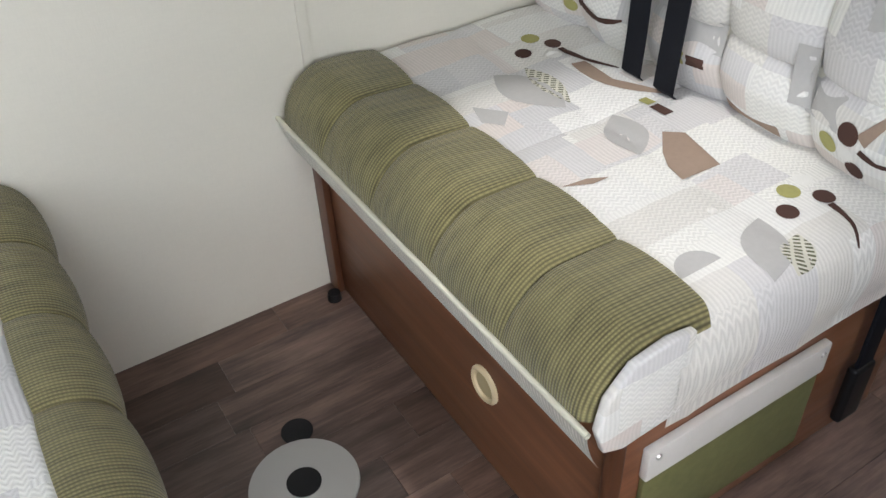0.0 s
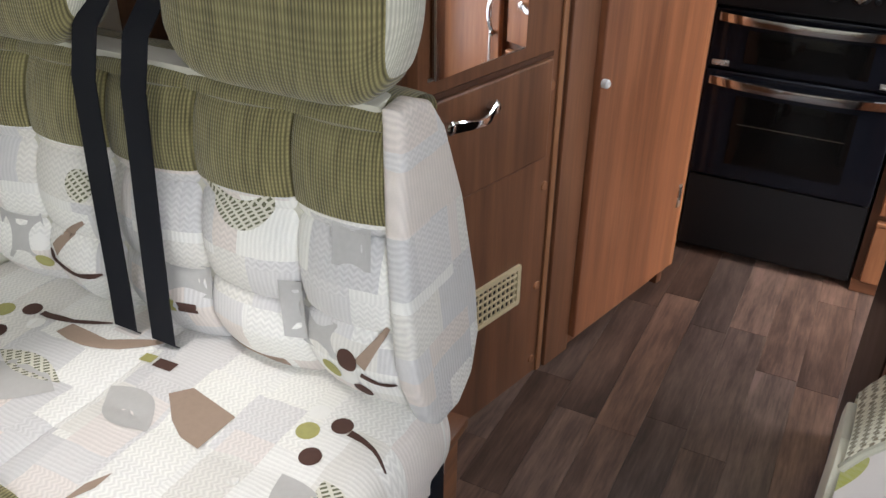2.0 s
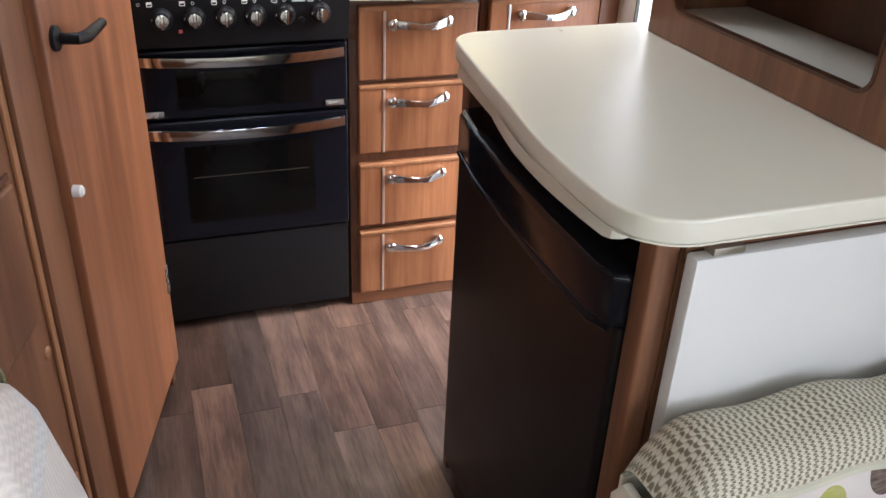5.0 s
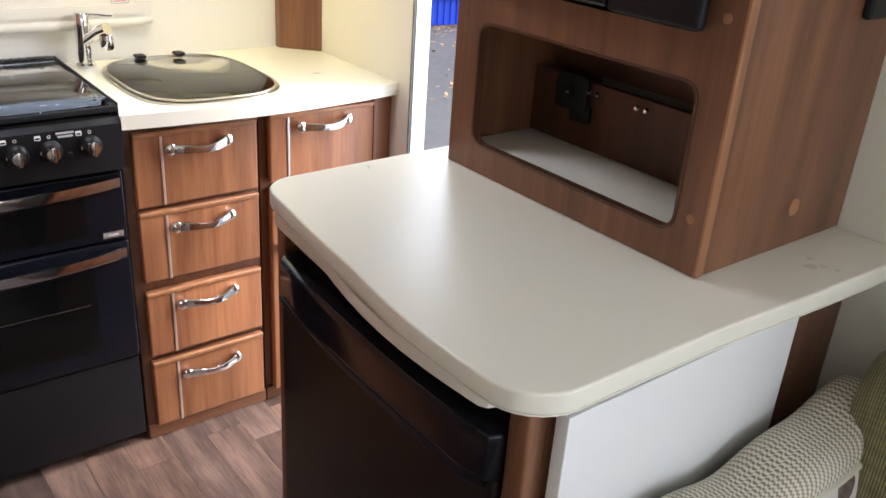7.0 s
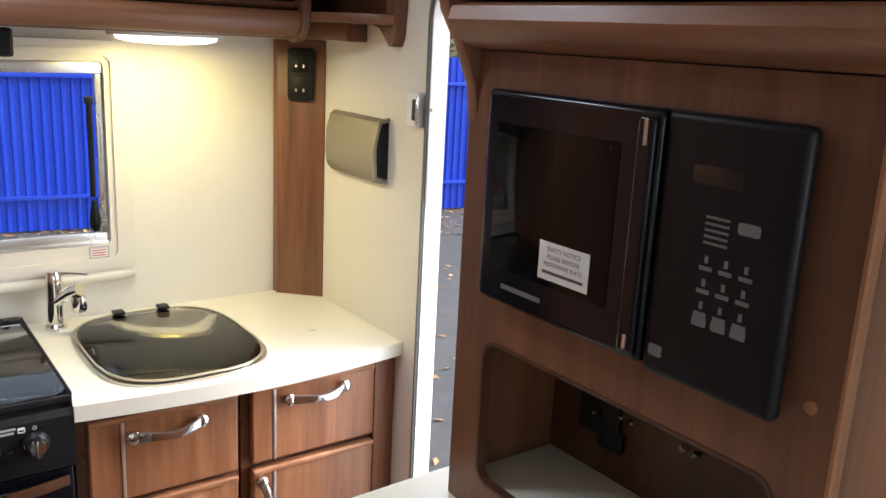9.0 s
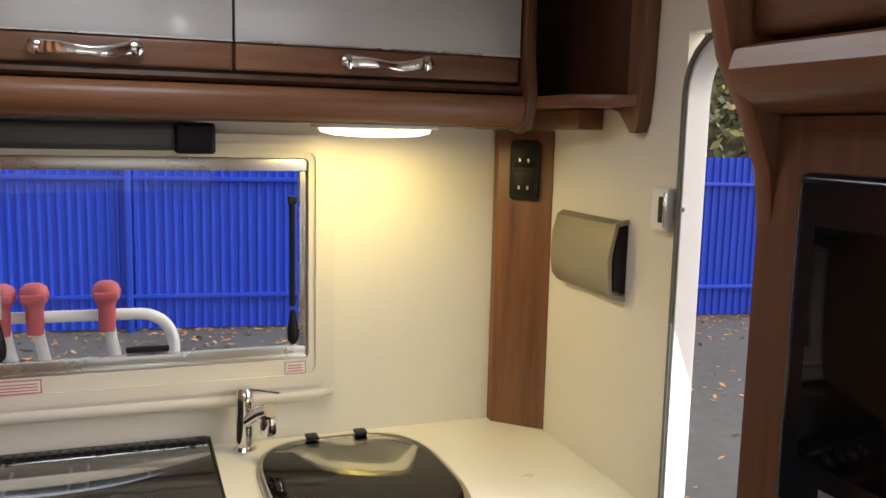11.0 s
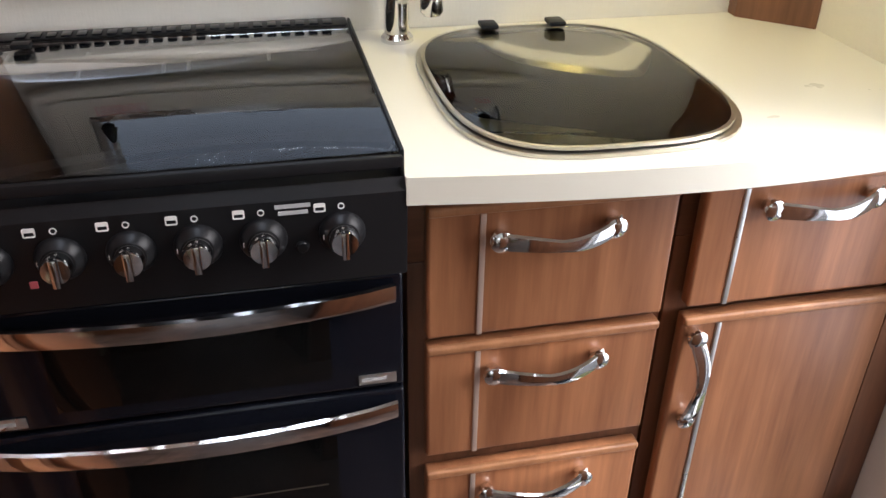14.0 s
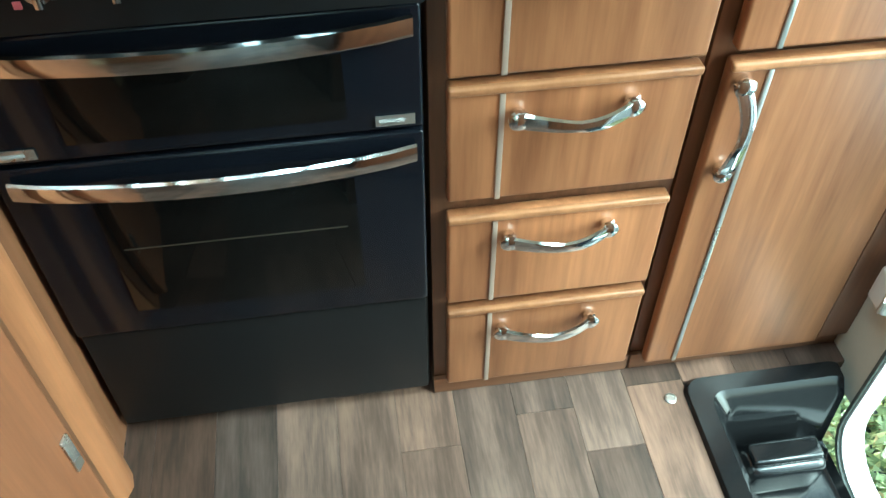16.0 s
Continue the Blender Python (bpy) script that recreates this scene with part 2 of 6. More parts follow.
def glassy(name, color=(1, 1, 1), rough=0.0, ior=1.45):
    """Thin clear sheet: mostly see-through, with a gloss."""
    n = Nodes(name, rough)
    tr = n.add("ShaderNodeBsdfTransparent", {0: (*color, 1)})
    gl = n.add("ShaderNodeBsdfGlossy", {0: (1, 1, 1, 1), "Roughness": max(rough, 0.01)})
    fr = n.add("ShaderNodeFresnel", {0: ior}).outputs[0]
    mix = n.add("ShaderNodeMixShader", {0: n.maths('MAXIMUM', fr, 0.01), 1: tr.outputs[0], 2: gl.outputs[0]})
    n.t.links.new(mix.outputs[0], n.t.nodes["Material Output"].inputs[0])
    return n.mat


def glow(name, color, strength):
    n = Nodes(name, 0.5)
    n.color(color)
    n.b.inputs["Emission Color"].default_value = (*color, 1)
    n.b.inputs["Emission Strength"].default_value = strength
    return n.mat


WALNUT_Z = wood("walnut_upright", (0.095, 0.040, 0.020), (0.285, 0.125, 0.062), 2)
WALNUT_X = wood("walnut_along_x", (0.095, 0.040, 0.020), (0.285, 0.125, 0.062), 0)
WALNUT_Y = wood("walnut_along_y", (0.095, 0.040, 0.020), (0.285, 0.125, 0.062), 1)
CHERRY_Z = wood("cherry_upright", (0.155, 0.056, 0.024), (0.49, 0.215, 0.098), 2, 0.34, 0.9)
CHERRY_EDGE = wood("cherry_edge", (0.26, 0.11, 0.05), (0.5, 0.24, 0.11), 2, 0.36)
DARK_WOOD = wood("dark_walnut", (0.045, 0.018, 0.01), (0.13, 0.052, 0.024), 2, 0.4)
CREAM = plain("cream_worktop_laminate", (0.80, 0.77, 0.65), 0.3, vary=0.02, bump=0.03)
WHITE_BOARD = plain("white_laminate", (0.80, 0.80, 0.78), 0.35, vary=0.02, bump=0.03)
WALL = wallcloth("cream_wallboard", (0.78, 0.75, 0.65))
LINING = wallcloth("pale_ceiling_board", (0.78, 0.77, 0.72))
FLOOR = planks("oak_vinyl")
SUBFLOOR = plain("plywood_floor", (0.12, 0.08, 0.06), 0.6)
GREEN = weave("olive_corduroy", (0.31, 0.275, 0.12), (0.065, 0.056, 0.022), 0.0050, 0.0065, 0.38, 0.45)
PATCH = patchwork("patchwork_cloth")
PATCH_BACK = patchwork("patchwork_back_cloth", 1, 2)
PATCH_END = patchwork("patchwork_end_cloth", 0, 2)
TWEED = tweed("woven_tweed", (0.74, 0.70, 0.56), (0.24, 0.20, 0.13), 0.0095)
POLKA = polka("spotted_cloth")
PIPING = tweed("cream_braid", (0.62, 0.60, 0.48), (0.30, 0.28, 0.20), 0.008)
CREAMCLOTH = weave("cream_ribbed_cloth", (0.72, 0.70, 0.60), (0.45, 0.44, 0.36), 0.007, 0.02, 0.4)
BLACK_GLASS = plain("black_enamel", (0.006, 0.007, 0.011), 0.14, vary=0.2, bump=0.0, spec=0.32)
BLACK_PLASTIC = plain("black_plastic", (0.010, 0.010, 0.011), 0.38, vary=0.2, spec=0.22)
FRIDGE_BLACK = plain("black_satin_door", (0.012, 0.011, 0.011), 0.36, vary=0.25, spec=0.22)
DARK_WINDOW = plain("dark_oven_glass", (0.004, 0.004, 0.004), 0.06, vary=0.3, bump=0.0, spec=0.25)
CHROME = plain("chrome", (0.80, 0.80, 0.80), 0.10, 1.0, vary=0.03, bump=0.02)
STEEL = plain("brushed_steel", (0.60, 0.57, 0.50), 0.32, 1.0, vary=0.06)
SILVER = plain("silver_trim", (0.62, 0.61, 0.58), 0.28, 0.9, vary=0.05)
PEWTER = plain("pewter_plastic", (0.30, 0.27, 0.20), 0.35, 0.35, vary=0.06)
GREYPLATE = plain("grey_plate", (0.40, 0.40, 0.38), 0.5, 0.1, vary=0.05)
IVORY = plain("ivory_plastic", (0.72, 0.60, 0.38), 0.45, vary=0.04)
WHITE_PLASTIC = plain("white_plastic", (0.80, 0.80, 0.80), 0.35, vary=0.03)
FRAME_CREAM = plain("cream_window_surround", (0.74, 0.70, 0.60), 0.42, vary=0.03)
GREYDOOR = plain("pale_grey_gloss", (0.45, 0.45, 0.45), 0.16, vary=0.03, coat=0.4)
BELT = plain("black_webbing", (0.007, 0.008, 0.012), 0.7, vary=0.3, scale=60, spec=0.2)
MIRROR = plain("mirror_silver", (0.92, 0.92, 0.92), 0.02, 1.0, vary=0.0, bump=0.0)
GLASS = glassy("clear_pane", (0.93, 0.95, 0.96), ior=1.14)
SMOKED = glassy("smoked_glass", (0.82, 0.81, 0.72), ior=1.32)
HOB_GLASS = glassy("dark_hob_glass", (0.84, 0.84, 0.84), ior=1.48)
RED_PLASTIC = plain("faded_red_plastic", (0.55, 0.11, 0.13), 0.5, vary=0.12)
WHITE_TUBE = plain("white_painted_tube", (0.80, 0.80, 0.80), 0.3, vary=0.04)
FENCE_BLUE = plain("blue_painted_steel", (0.015, 0.06, 0.55), 0.45, vary=0.12, scale=2.0)
LABEL_WHITE = plain("white_label", (0.78, 0.76, 0.72), 0.5, vary=0.03)
LABEL_RED = plain("red_print", (0.55, 0.16, 0.16), 0.5)
PRINT_GREY = plain("grey_print", (0.42, 0.42, 0.42), 0.5)
PRINT_DARK = plain("dark_print", (0.08, 0.08, 0.08), 0.5)
INK_BROWN = plain("brown_print", (0.075, 0.035, 0.025), 0.9, vary=0.25, scale=120)
INK_TAUPE = plain("taupe_print", (0.33, 0.24, 0.18), 0.9, vary=0.15, scale=120)
INK_OLIVE = plain("olive_print", (0.36, 0.34, 0.12), 0.9, vary=0.2, scale=120)
INK_GREY = plain("grey_cloth_print", (0.46, 0.45, 0.43), 0.9, vary=0.1, scale=120)
INK_WHITE = plain("white_cloth_print", (0.80, 0.79, 0.75), 0.9, vary=0.06, scale=120)
LAMP_GLOW = glow("lit_diffuser", (1.0, 0.86, 0.55), 5.0)


# mesh helpers
def box(lo, hi, bevel=0.003, seg=2, bm=None):
    out = bm or bmesh.new()
    r = bmesh.ops.create_cube(out, size=1.0)
    vs = r["verts"]
    for v in vs:
        v.co = Vector(lo[i] + (v.co[i] + 0.5) * (hi[i] - lo[i]) for i in range(3))
    if bevel > 0:
        es = list({e for v in vs for e in v.link_edges})
        bmesh.ops.bevel(out, geom=es, offset=min(bevel, 0.45 * min(hi[i] - lo[i] for i in range(3))), segments=seg, affect='EDGES', profile=0.6)
    return out


def prism(poly, a, b, axis=2, bevel=0.0, seg=2, bm=None):
    """The outline poly, pushed from a to b along an axis. Its two numbers are the other axes, in order."""
    out = bm or bmesh.new()
    def at(p, h):
        c = list(p)
        c.insert(axis, h)
        return c
    low = [out.verts.new(at(p, a)) for p in poly]
    high = [out.verts.new(at(p, b)) for p in poly]
    out.faces.new(low[::-1])
    top = out.faces.new(high)
    k = len(poly)
    for i in range(k):
        out.faces.new((low[i], low[(i + 1) % k], high[(i + 1) % k], high[i]))
    bmesh.ops.recalc_face_normals(out, faces=out.faces[:])
    if bevel > 0:
        es = [e for e in out.edges if (e.verts[0] in low) == (e.verts[1] in low)]
        bmesh.ops.bevel(out, geom=es, offset=bevel, segments=seg, affect='EDGES', profile=0.6)
    return out


def rounded(x0, x1, y0, y1, r, n=6):
    pts = []
    for cx, cy, a0 in ((x1 - r, y1 - r, 0), (x0 + r, y1 - r, 90), (x0 + r, y0 + r, 180), (x1 - r, y0 + r, 270)):
        for i in range(n + 1):
            a = radians(a0 + 90 * i / n)
            pts.append((cx + r * math.cos(a), cy + r * math.sin(a)))
    return pts


def tube(points, r, sides=10, bm=None, caps=True, flat=1.0):
    """A round bar along points; flat squashes it along the second cross axis. r may be a list."""
    out = bm or bmesh.new()
    pts = [Vector(p) for p in points]
    rs = r if isinstance(r, (list, tuple)) else [r] * len(pts)
    rings, side = [], None
    for i, p in enumerate(pts):
        d = (pts[min(i + 1, len(pts) - 1)] - pts[max(i - 1, 0)]).normalized()
        if side is None:
            side = d.cross(Vector((0, 0, 1)) if abs(d.z) < 0.9 else Vector((1, 0, 0))).normalized()
        side = (side - d * side.dot(d)).normalized()
        up = d.cross(side)
        rings.append([out.verts.new(p + side * rs[i] * math.cos(t) + up * rs[i] * flat * math.sin(t)) for t in (2 * math.pi * k / sides for k in range(sides))])
    for a, b in zip(rings, rings[1:]):
        for k in range(sides):
            out.faces.new((a[k], a[(k + 1) % sides], b[(k + 1) % sides], b[k]))
    if caps:
        out.faces.new(rings[0][::-1])
        out.faces.new(rings[-1])
    bmesh.ops.recalc_face_normals(out, faces=out.faces[:])
    return out


def lathe(profile, sides=24, m=None):
    """Rings of (radius, height) round the z axis, placed by m."""
    out = bmesh.new()
    rings = []
    for r, z in profile:
        rings.append([out.verts.new((r * math.cos(2 * math.pi * k / sides), r * math.sin(2 * math.pi * k / sides), z)) for k in range(sides)])
    for a, b in zip(rings, rings[1:]):
        for k in range(sides):
            out.faces.new((a[k], a[(k + 1) % sides], b[(k + 1) % sides], b[k]))
    out.faces.new(rings[0][::-1])
    out.faces.new(rings[-1])
    bmesh.ops.recalc_face_normals(out, faces=out.faces[:])
    if m is not None:
        bmesh.ops.transform(out, matrix=m, verts=out.verts[:])
    return out


def sheet(f, nu, nv, uv=lambda u, v: (u, v), close=False):
    """A curved skin f(u, v) for u, v from 0 to 1, with its cloth coordinates in metres."""
    out = bmesh.new()
    lay = out.loops.layers.uv.new("cloth")
    g = [[out.verts.new(f(i / nu, j / nv)) for j in range(nv + 1)] for i in range(nu + 1)]
    for i in range(nu):
        for j in range(nv):
            face = out.faces.new((g[i][j], g[i + 1][j], g[i + 1][j + 1], g[i][j + 1]))
            for lp, (a, b) in zip(face.loops, ((i, j), (i + 1, j), (i + 1, j + 1), (i, j + 1))):
                lp[lay].uv = uv(a / nu, b / nv)
    bmesh.ops.recalc_face_normals(out, faces=out.faces[:])
    return out


ORIGIN = {}


def thing(name, at, label, category, group="", kind=""):
    ob = new(name)
    ob.location = at
    ORIGIN[ob.name] = Vector(at)
    ob.empty_display_size = 0.05
    return tagged(ob, label, category, group, kind)


def finish(name, bm, material, at=(0, 0, 0), smooth=True):
    me = bpy.data.meshes.new(name)
    if at != (0, 0, 0):
        bmesh.ops.translate(bm, vec=-Vector(at), verts=bm.verts[:])
    bm.to_mesh(me)
    bm.free()
    if smooth:
        me.shade_smooth()
        me.set_sharp_from_angle(angle=radians(38))
    me.materials.append(material)
    return new(name, me)


def part(name, bm, material, parent, label="", m=None):
    """One mesh under a thing or a part; the mesh is given in world metres."""
    if m is not None:
        bmesh.ops.transform(bm, matrix=m, verts=bm.verts[:])
    o = ORIGIN[parent.name]
    ob = finish(name, bm, material, tuple(o))
    ob.parent = parent
    ORIGIN[ob.name] = o
    return tagged(ob, label)


def solo(name, bm, material, label, category="", group="", kind="", at=(0, 0, 0)):
    ob = finish(name, bm, material, tuple(at))
    ob.location = at
    ORIGIN[ob.name] = Vector(at)
    return tagged(ob, label, category, group, kind)


def structure(name, bm, material, label):
    return solo(name, bm, material, label, kind="structure")


def joined(*bms):
    """Several bmeshes as one."""
    out = bmesh.new()
    for b in bms:
        me = bpy.data.meshes.new("tmp")
        b.to_mesh(me)
        b.free()
        out.from_mesh(me)
        bpy.data.meshes.remove(me)
    return out


# ---- the shell of the motorhome ----
def boxes(*rows):
    return joined(*[box(r[:3], r[3:], 0) for r in rows])


X0, X1, Y0, Y1, ZC = -1.2, 3.175, -0.755, 1.39, 1.975
T = 0.03
floor = structure("floor", boxes((X0, Y0, -0.05, 2.05, Y1, -0.004), (2.05, -0.46, -0.05, 2.665, Y1, -0.004), (2.665, Y0, -0.05, X1, Y1, -0.004)), SUBFLOOR, "dark plywood floor under the vinyl boards")
wall_offside = structure("wall_offside", boxes((X0, Y1, -0.05, X1, Y1 + T, ZC)), WALL, "cream textured wallboard of the long side")
wall_nearside = structure("wall_nearside", boxes(
    (X0, Y0 - T, -0.05, -0.45, Y0, ZC), (-0.45, Y0 - T, -0.05, 0.45, Y0, 1.05), (-0.45, Y0 - T, 1.48, 0.45, Y0, ZC),
    (0.45, Y0 - T, -0.05, 2.08, Y0, ZC), (2.08, Y0 - T, 1.72, 2.602, Y0, ZC), (2.602, Y0 - T, -0.05, X1, Y0, ZC)), WALL, "cream textured wallboard of the entrance side")
wall_rear = structure("wall_rear", boxes(
    (X1, Y0 - T, -0.05, X1 + T, -0.235, ZC), (X1, 0.378, -0.05, X1 + T, Y1 + T, ZC), (X1, -0.235, -0.05, X1 + T, 0.378, 1.066), (X1, -0.235, 1.488, X1 + T, 0.378, ZC)), WALL, "cream textured wallboard of the rear end")
wall_front = structure("wall_front", boxes(
    (X0 - T, Y0 - T, -0.05, X0, Y1 + T, 1.0), (X0 - T, Y0 - T, 1.7, X0, Y1 + T, ZC), (X0 - T, Y0 - T, 1.0, X0, -0.5, 1.7), (X0 - T, 1.1, 1.0, X0, Y1 + T, 1.7)), WALL, "plain pale wall towards the cab")
# the hatch opening is assumed, added to let light in
ceiling = structure("ceiling", boxes(
    (X0 - T, Y0 - T, ZC, 2.24, Y1 + T, ZC + T), (2.6, Y0 - T, ZC, X1 + T, Y1 + T, ZC + T), (2.24, Y0 - T, ZC, 2.6, -0.06, ZC + T), (2.24, 0.30, ZC, 2.6, Y1 + T, ZC + T)), LINING, "pale lined ceiling with an assumed roof hatch opening")
# the thin joint strip on the wall by the seat
structure("trim", box((0.632, Y1 - 0.004, 0.45), (0.652, Y1 - 0.0005, ZC), 0.0015), WALL, "narrow cream joint strip on the wallboard")

# corner post between the rear wall and the entrance side
post = thing("corner_post", (3.11, -0.71, 0.885), "walnut-veneered corner post rising from the worktop", "post")
part("board", prism([(3.175, -0.664), (3.148, -0.662), (3.060, -0.752), (3.062, -0.757), (3.175, -0.757)], 0.886, 1.555, 2, 0.001), WALNUT_Z, post)

# rear window
win = tagged(new("window_1"), "top-hung rear window with a cream moulded surround", "window", kind="structure")
ORIGIN[win.name] = Vector((0, 0, 0))
def ring(outer, inner, a, b, axis):
    """A flat frame between two outlines of as many points, from a to b along an axis."""
    out = bmesh.new()
    def at(p, h):
        c = list(p)
        c.insert(axis, h)
        return c
    k = len(outer)
    o0, i0, o1, i1 = ([out.verts.new(at(p, h)) for p in pl] for pl, h in ((outer, a), (inner, a), (outer, b), (inner, b)))
    for i in range(k):
        j = (i + 1) % k
        for q in ((o0[i], o0[j], i0[j], i0[i]), (o1[i], i1[i], i1[j], o1[j]), (o0[i], o1[i], o1[j], o0[j]), (i0[i], i0[j], i1[j], i1[i])):
            out.faces.new(q)
    bmesh.ops.recalc_face_normals(out, faces=out.faces[:])
    return out


surround = ring(rounded(-0.29, 0.452, 0.995, 1.548, 0.03), rounded(-0.236, 0.379, 1.077, 1.501, 0.012), 3.148, 3.1745, 0)
part("surround", surround, FRAME_CREAM, win, "cream moulded window surround")
part("surround_lip", ring(rounded(-0.268, 0.43, 1.02, 1.53, 0.025), rounded(-0.25, 0.41, 1.045, 1.515, 0.02), 3.142, 3.1479, 0), FRAME_CREAM, win)
part("sill_roll", tube([(3.164, 0.445, 1.006), (3.158, 0.42, 1.000), (3.158, -0.25, 0.998), (3.164, -0.288, 1.004)], 0.0155, 12), FRAME_CREAM, win)
part("bottom_rail", box((3.158, -0.232, 1.080), (3.176, 0.375, 1.104), 0.004), SILVER, win, "silver blind rail along the sill")
part("rail_lip", box((3.150, -0.232, 1.0745), (3.160, 0.375, 1.086), 0.003), SILVER, win)
part("top_rail", box((3.155, -0.236, 1.474), (3.178, 0.379, 1.5), 0.003), SILVER, win)
part("left_guide", box((3.160, 0.362, 1.105), (3.176, 0.377, 1.473), 0.002), SILVER, win)
part("right_guide", box((3.160, -0.234, 1.105), (3.176, -0.219, 1.473), 0.002), SILVER, win)
part("pane", prism(rounded(-0.234, 0.377, 1.08, 1.5, 0.01), 3.190, 3.193, 0), GLASS, win, "clear acrylic window pane").visible_shadow = False
for y in (0.352, -0.205):
    part("stay", tube([(3.168, y, 1.42), (3.166, y, 1.19)], 0.0065, 8), BLACK_PLASTIC if y < 0 else SILVER, win, "window stay")
    part("stay_cap", box((3.158, y - 0.009, 1.405), (3.176, y + 0.009, 1.422), 0.003), BLACK_PLASTIC, win)
    part("stay_knob", lathe([(0.004, 0.0), (0.012, 0.01), (0.013, 0.03), (0.009, 0.055), (0.005, 0.075)], 12, Matrix.Translation((3.16, y, 1.108))), BLACK_PLASTIC, win, "black stay knob")
part("latch", box((3.176, 0.044, 1.1045), (3.189, 0.128, 1.118), 0.004), BLACK_PLASTIC, win, "black window catch")
part("pull_tab", prism([(0.02, 1.0745), (0.04, 1.066), (0.06, 1.063), (0.08, 1.066), (0.10, 1.0745)], 3.149, 3.157, 0, 0.001), SILVER, win)
for y0, y1, red in ((0.28, 0.36, True), (-0.23, -0.185, False)):
    s = thing("warning_sticker", (3.147, y0, 1.05), "small white sticker with red print on the window surround", "sticker")
    part("label", box((3.1465, y0, 1.046), (3.1478, y1, 1.074), 0.0004), LABEL_WHITE, s)
    part("edge", ring([(y0, 1.046), (y1, 1.046), (y1, 1.074), (y0, 1.074)], [(y0 + 0.0025, 1.0485), (y1 - 0.0025, 1.0485), (y1 - 0.0025, 1.0715), (y0 + 0.0025, 1.0715)], 3.1458, 3.1464, 0), LABEL_RED if red else PRINT_GREY, s)
    s.location.z -= 0.012
    for k in range(3):
        part("print_line", box((3.1458, y0 + 0.007, 1.052 + 0.006 * k), (3.1464, y1 - 0.007, 1.0542 + 0.006 * k), 0), LABEL_RED, s)
win.location.z = -0.012
# roller blind cassette over the window
bl = thing("roller_blind", (3.13, 0.2, 1.50), "dark grey blind cassette above the rear window", "blind")
part("cassette", box((3.095, -0.005, 1.502), (3.146, 0.465, 1.553), 0.012, 3), plain("dark_grey_plastic", (0.07, 0.07, 0.068), 0.35), bl, "grey cassette")
part("end_cap", box((3.085, -0.045, 1.497), (3.146, 0.03, 1.556), 0.008, 3), BLACK_PLASTIC, bl, "black end cap")

# unseen lounge window, roof hatch and cab windscreen, assumed to admit light: plain panes
for nm, lo, hi in (("window_2", (-0.45, Y0 - 0.02, 1.05), (0.45, Y0 - 0.016, 1.48)), ("window_3", (2.24, -0.06, ZC + 0.024), (2.6, 0.30, ZC + 0.028)), ("window_4", (X0 - 0.024, -0.5, 1.0), (X0 - 0.02, 1.1, 1.7))):
    w = structure(nm, box(lo, hi, 0), GLASS, "clear pane of an unseen, assumed opening that lets in daylight")
    w.visible_shadow = False

# entrance: white frame, step tray
door = tagged(new("door_1"), "open entrance doorway with a white rounded frame", "doorway", kind="structure")
ORIGIN[door.name] = Vector((0, 0, 0))
def arch(x0, x1, z0, z1, r, n=8):
    pts = [(x0, z0)]
    for cx, a0 in ((x0 + r, 180), (x1 - r, 90)):
        for i in range(n + 1):
            a = radians(a0 - 90 * i / n)
            pts.append((cx + r * math.cos(a), z1 - r + r * math.sin(a)))
    pts.append((x1, z0))
    return pts


def band(outer, inner, a, b, axis):
    """An open frame between two lines of as many points."""
    out = bmesh.new()
    def at(p, h):
        c = list(p)
        c.insert(axis, h)
        return c
    o0, i0, o1, i1 = ([out.verts.new(at(p, h)) for p in pl] for pl, h in ((outer, a), (inner, a), (outer, b), (inner, b)))
    for i in range(len(outer) - 1):
        j = i + 1
        for q in ((o0[i], o0[j], i0[j], i0[i]), (o1[i], i1[i], i1[j], o1[j]), (o0[i], o1[i], o1[j], o0[j]), (i0[i], i0[j], i1[j], i1[i])):
            out.faces.new(q)
    for e in (0, -1):
        out.faces.new((o0[e], o1[e], i1[e], i0[e]))
    bmesh.ops.recalc_face_normals(out, faces=out.faces[:])
    return out


part("frame_lining", ring(rounded(2.079, 2.603, -0.185, 1.721, 0.10), rounded(2.090, 2.592, -0.172, 1.708, 0.095), -0.792, -0.7535, 1), WHITE_PLASTIC, door, "white door frame")
part("frame_rebate", ring(rounded(2.075, 2.607, -0.19, 1.726, 0.10), rounded(2.086, 2.597, -0.177, 1.712, 0.095), -0.80, -0.7922, 1), WHITE_PLASTIC, door)
part("seal", ring(rounded(2.080, 2.602, -0.183, 1.72, 0.099), rounded(2.0865, 2.5955, -0.1765, 1.7135, 0.096), -0.7533, -0.7475, 1), plain("grey_rubber", (0.12, 0.125, 0.11), 0.6), door, "grey rubber seal")
dl = thing("door_catch", (2.62, -0.745, 1.43), "white plastic door catch with a dark insert on the wall", "catch")
part("plate", box((2.612, -0.7545, 1.39), (2.655, -0.735, 1.465), 0.005, 3), WHITE_PLASTIC, dl)
part("insert", box((2.608, -0.736, 1.405), (2.626, -0.729, 1.45), 0.003), BLACK_PLASTIC, dl, "dark insert")
part("keeper", tube([(2.61, -0.733, 1.455), (2.602, -0.727, 1.44), (2.602, -0.727, 1.415), (2.61, -0.733, 1.4)], 0.0035, 8), SILVER, dl)
for x in (2.675, 2.59):
    solo("frame_screw", lathe([(0.004, 0), (0.004, 0.0015), (0.002, 0.002)], 10, pose(x, -0.7545, 1.43, 90)), GREYPLATE, "small grey screw cap on the wallboard", "screw")

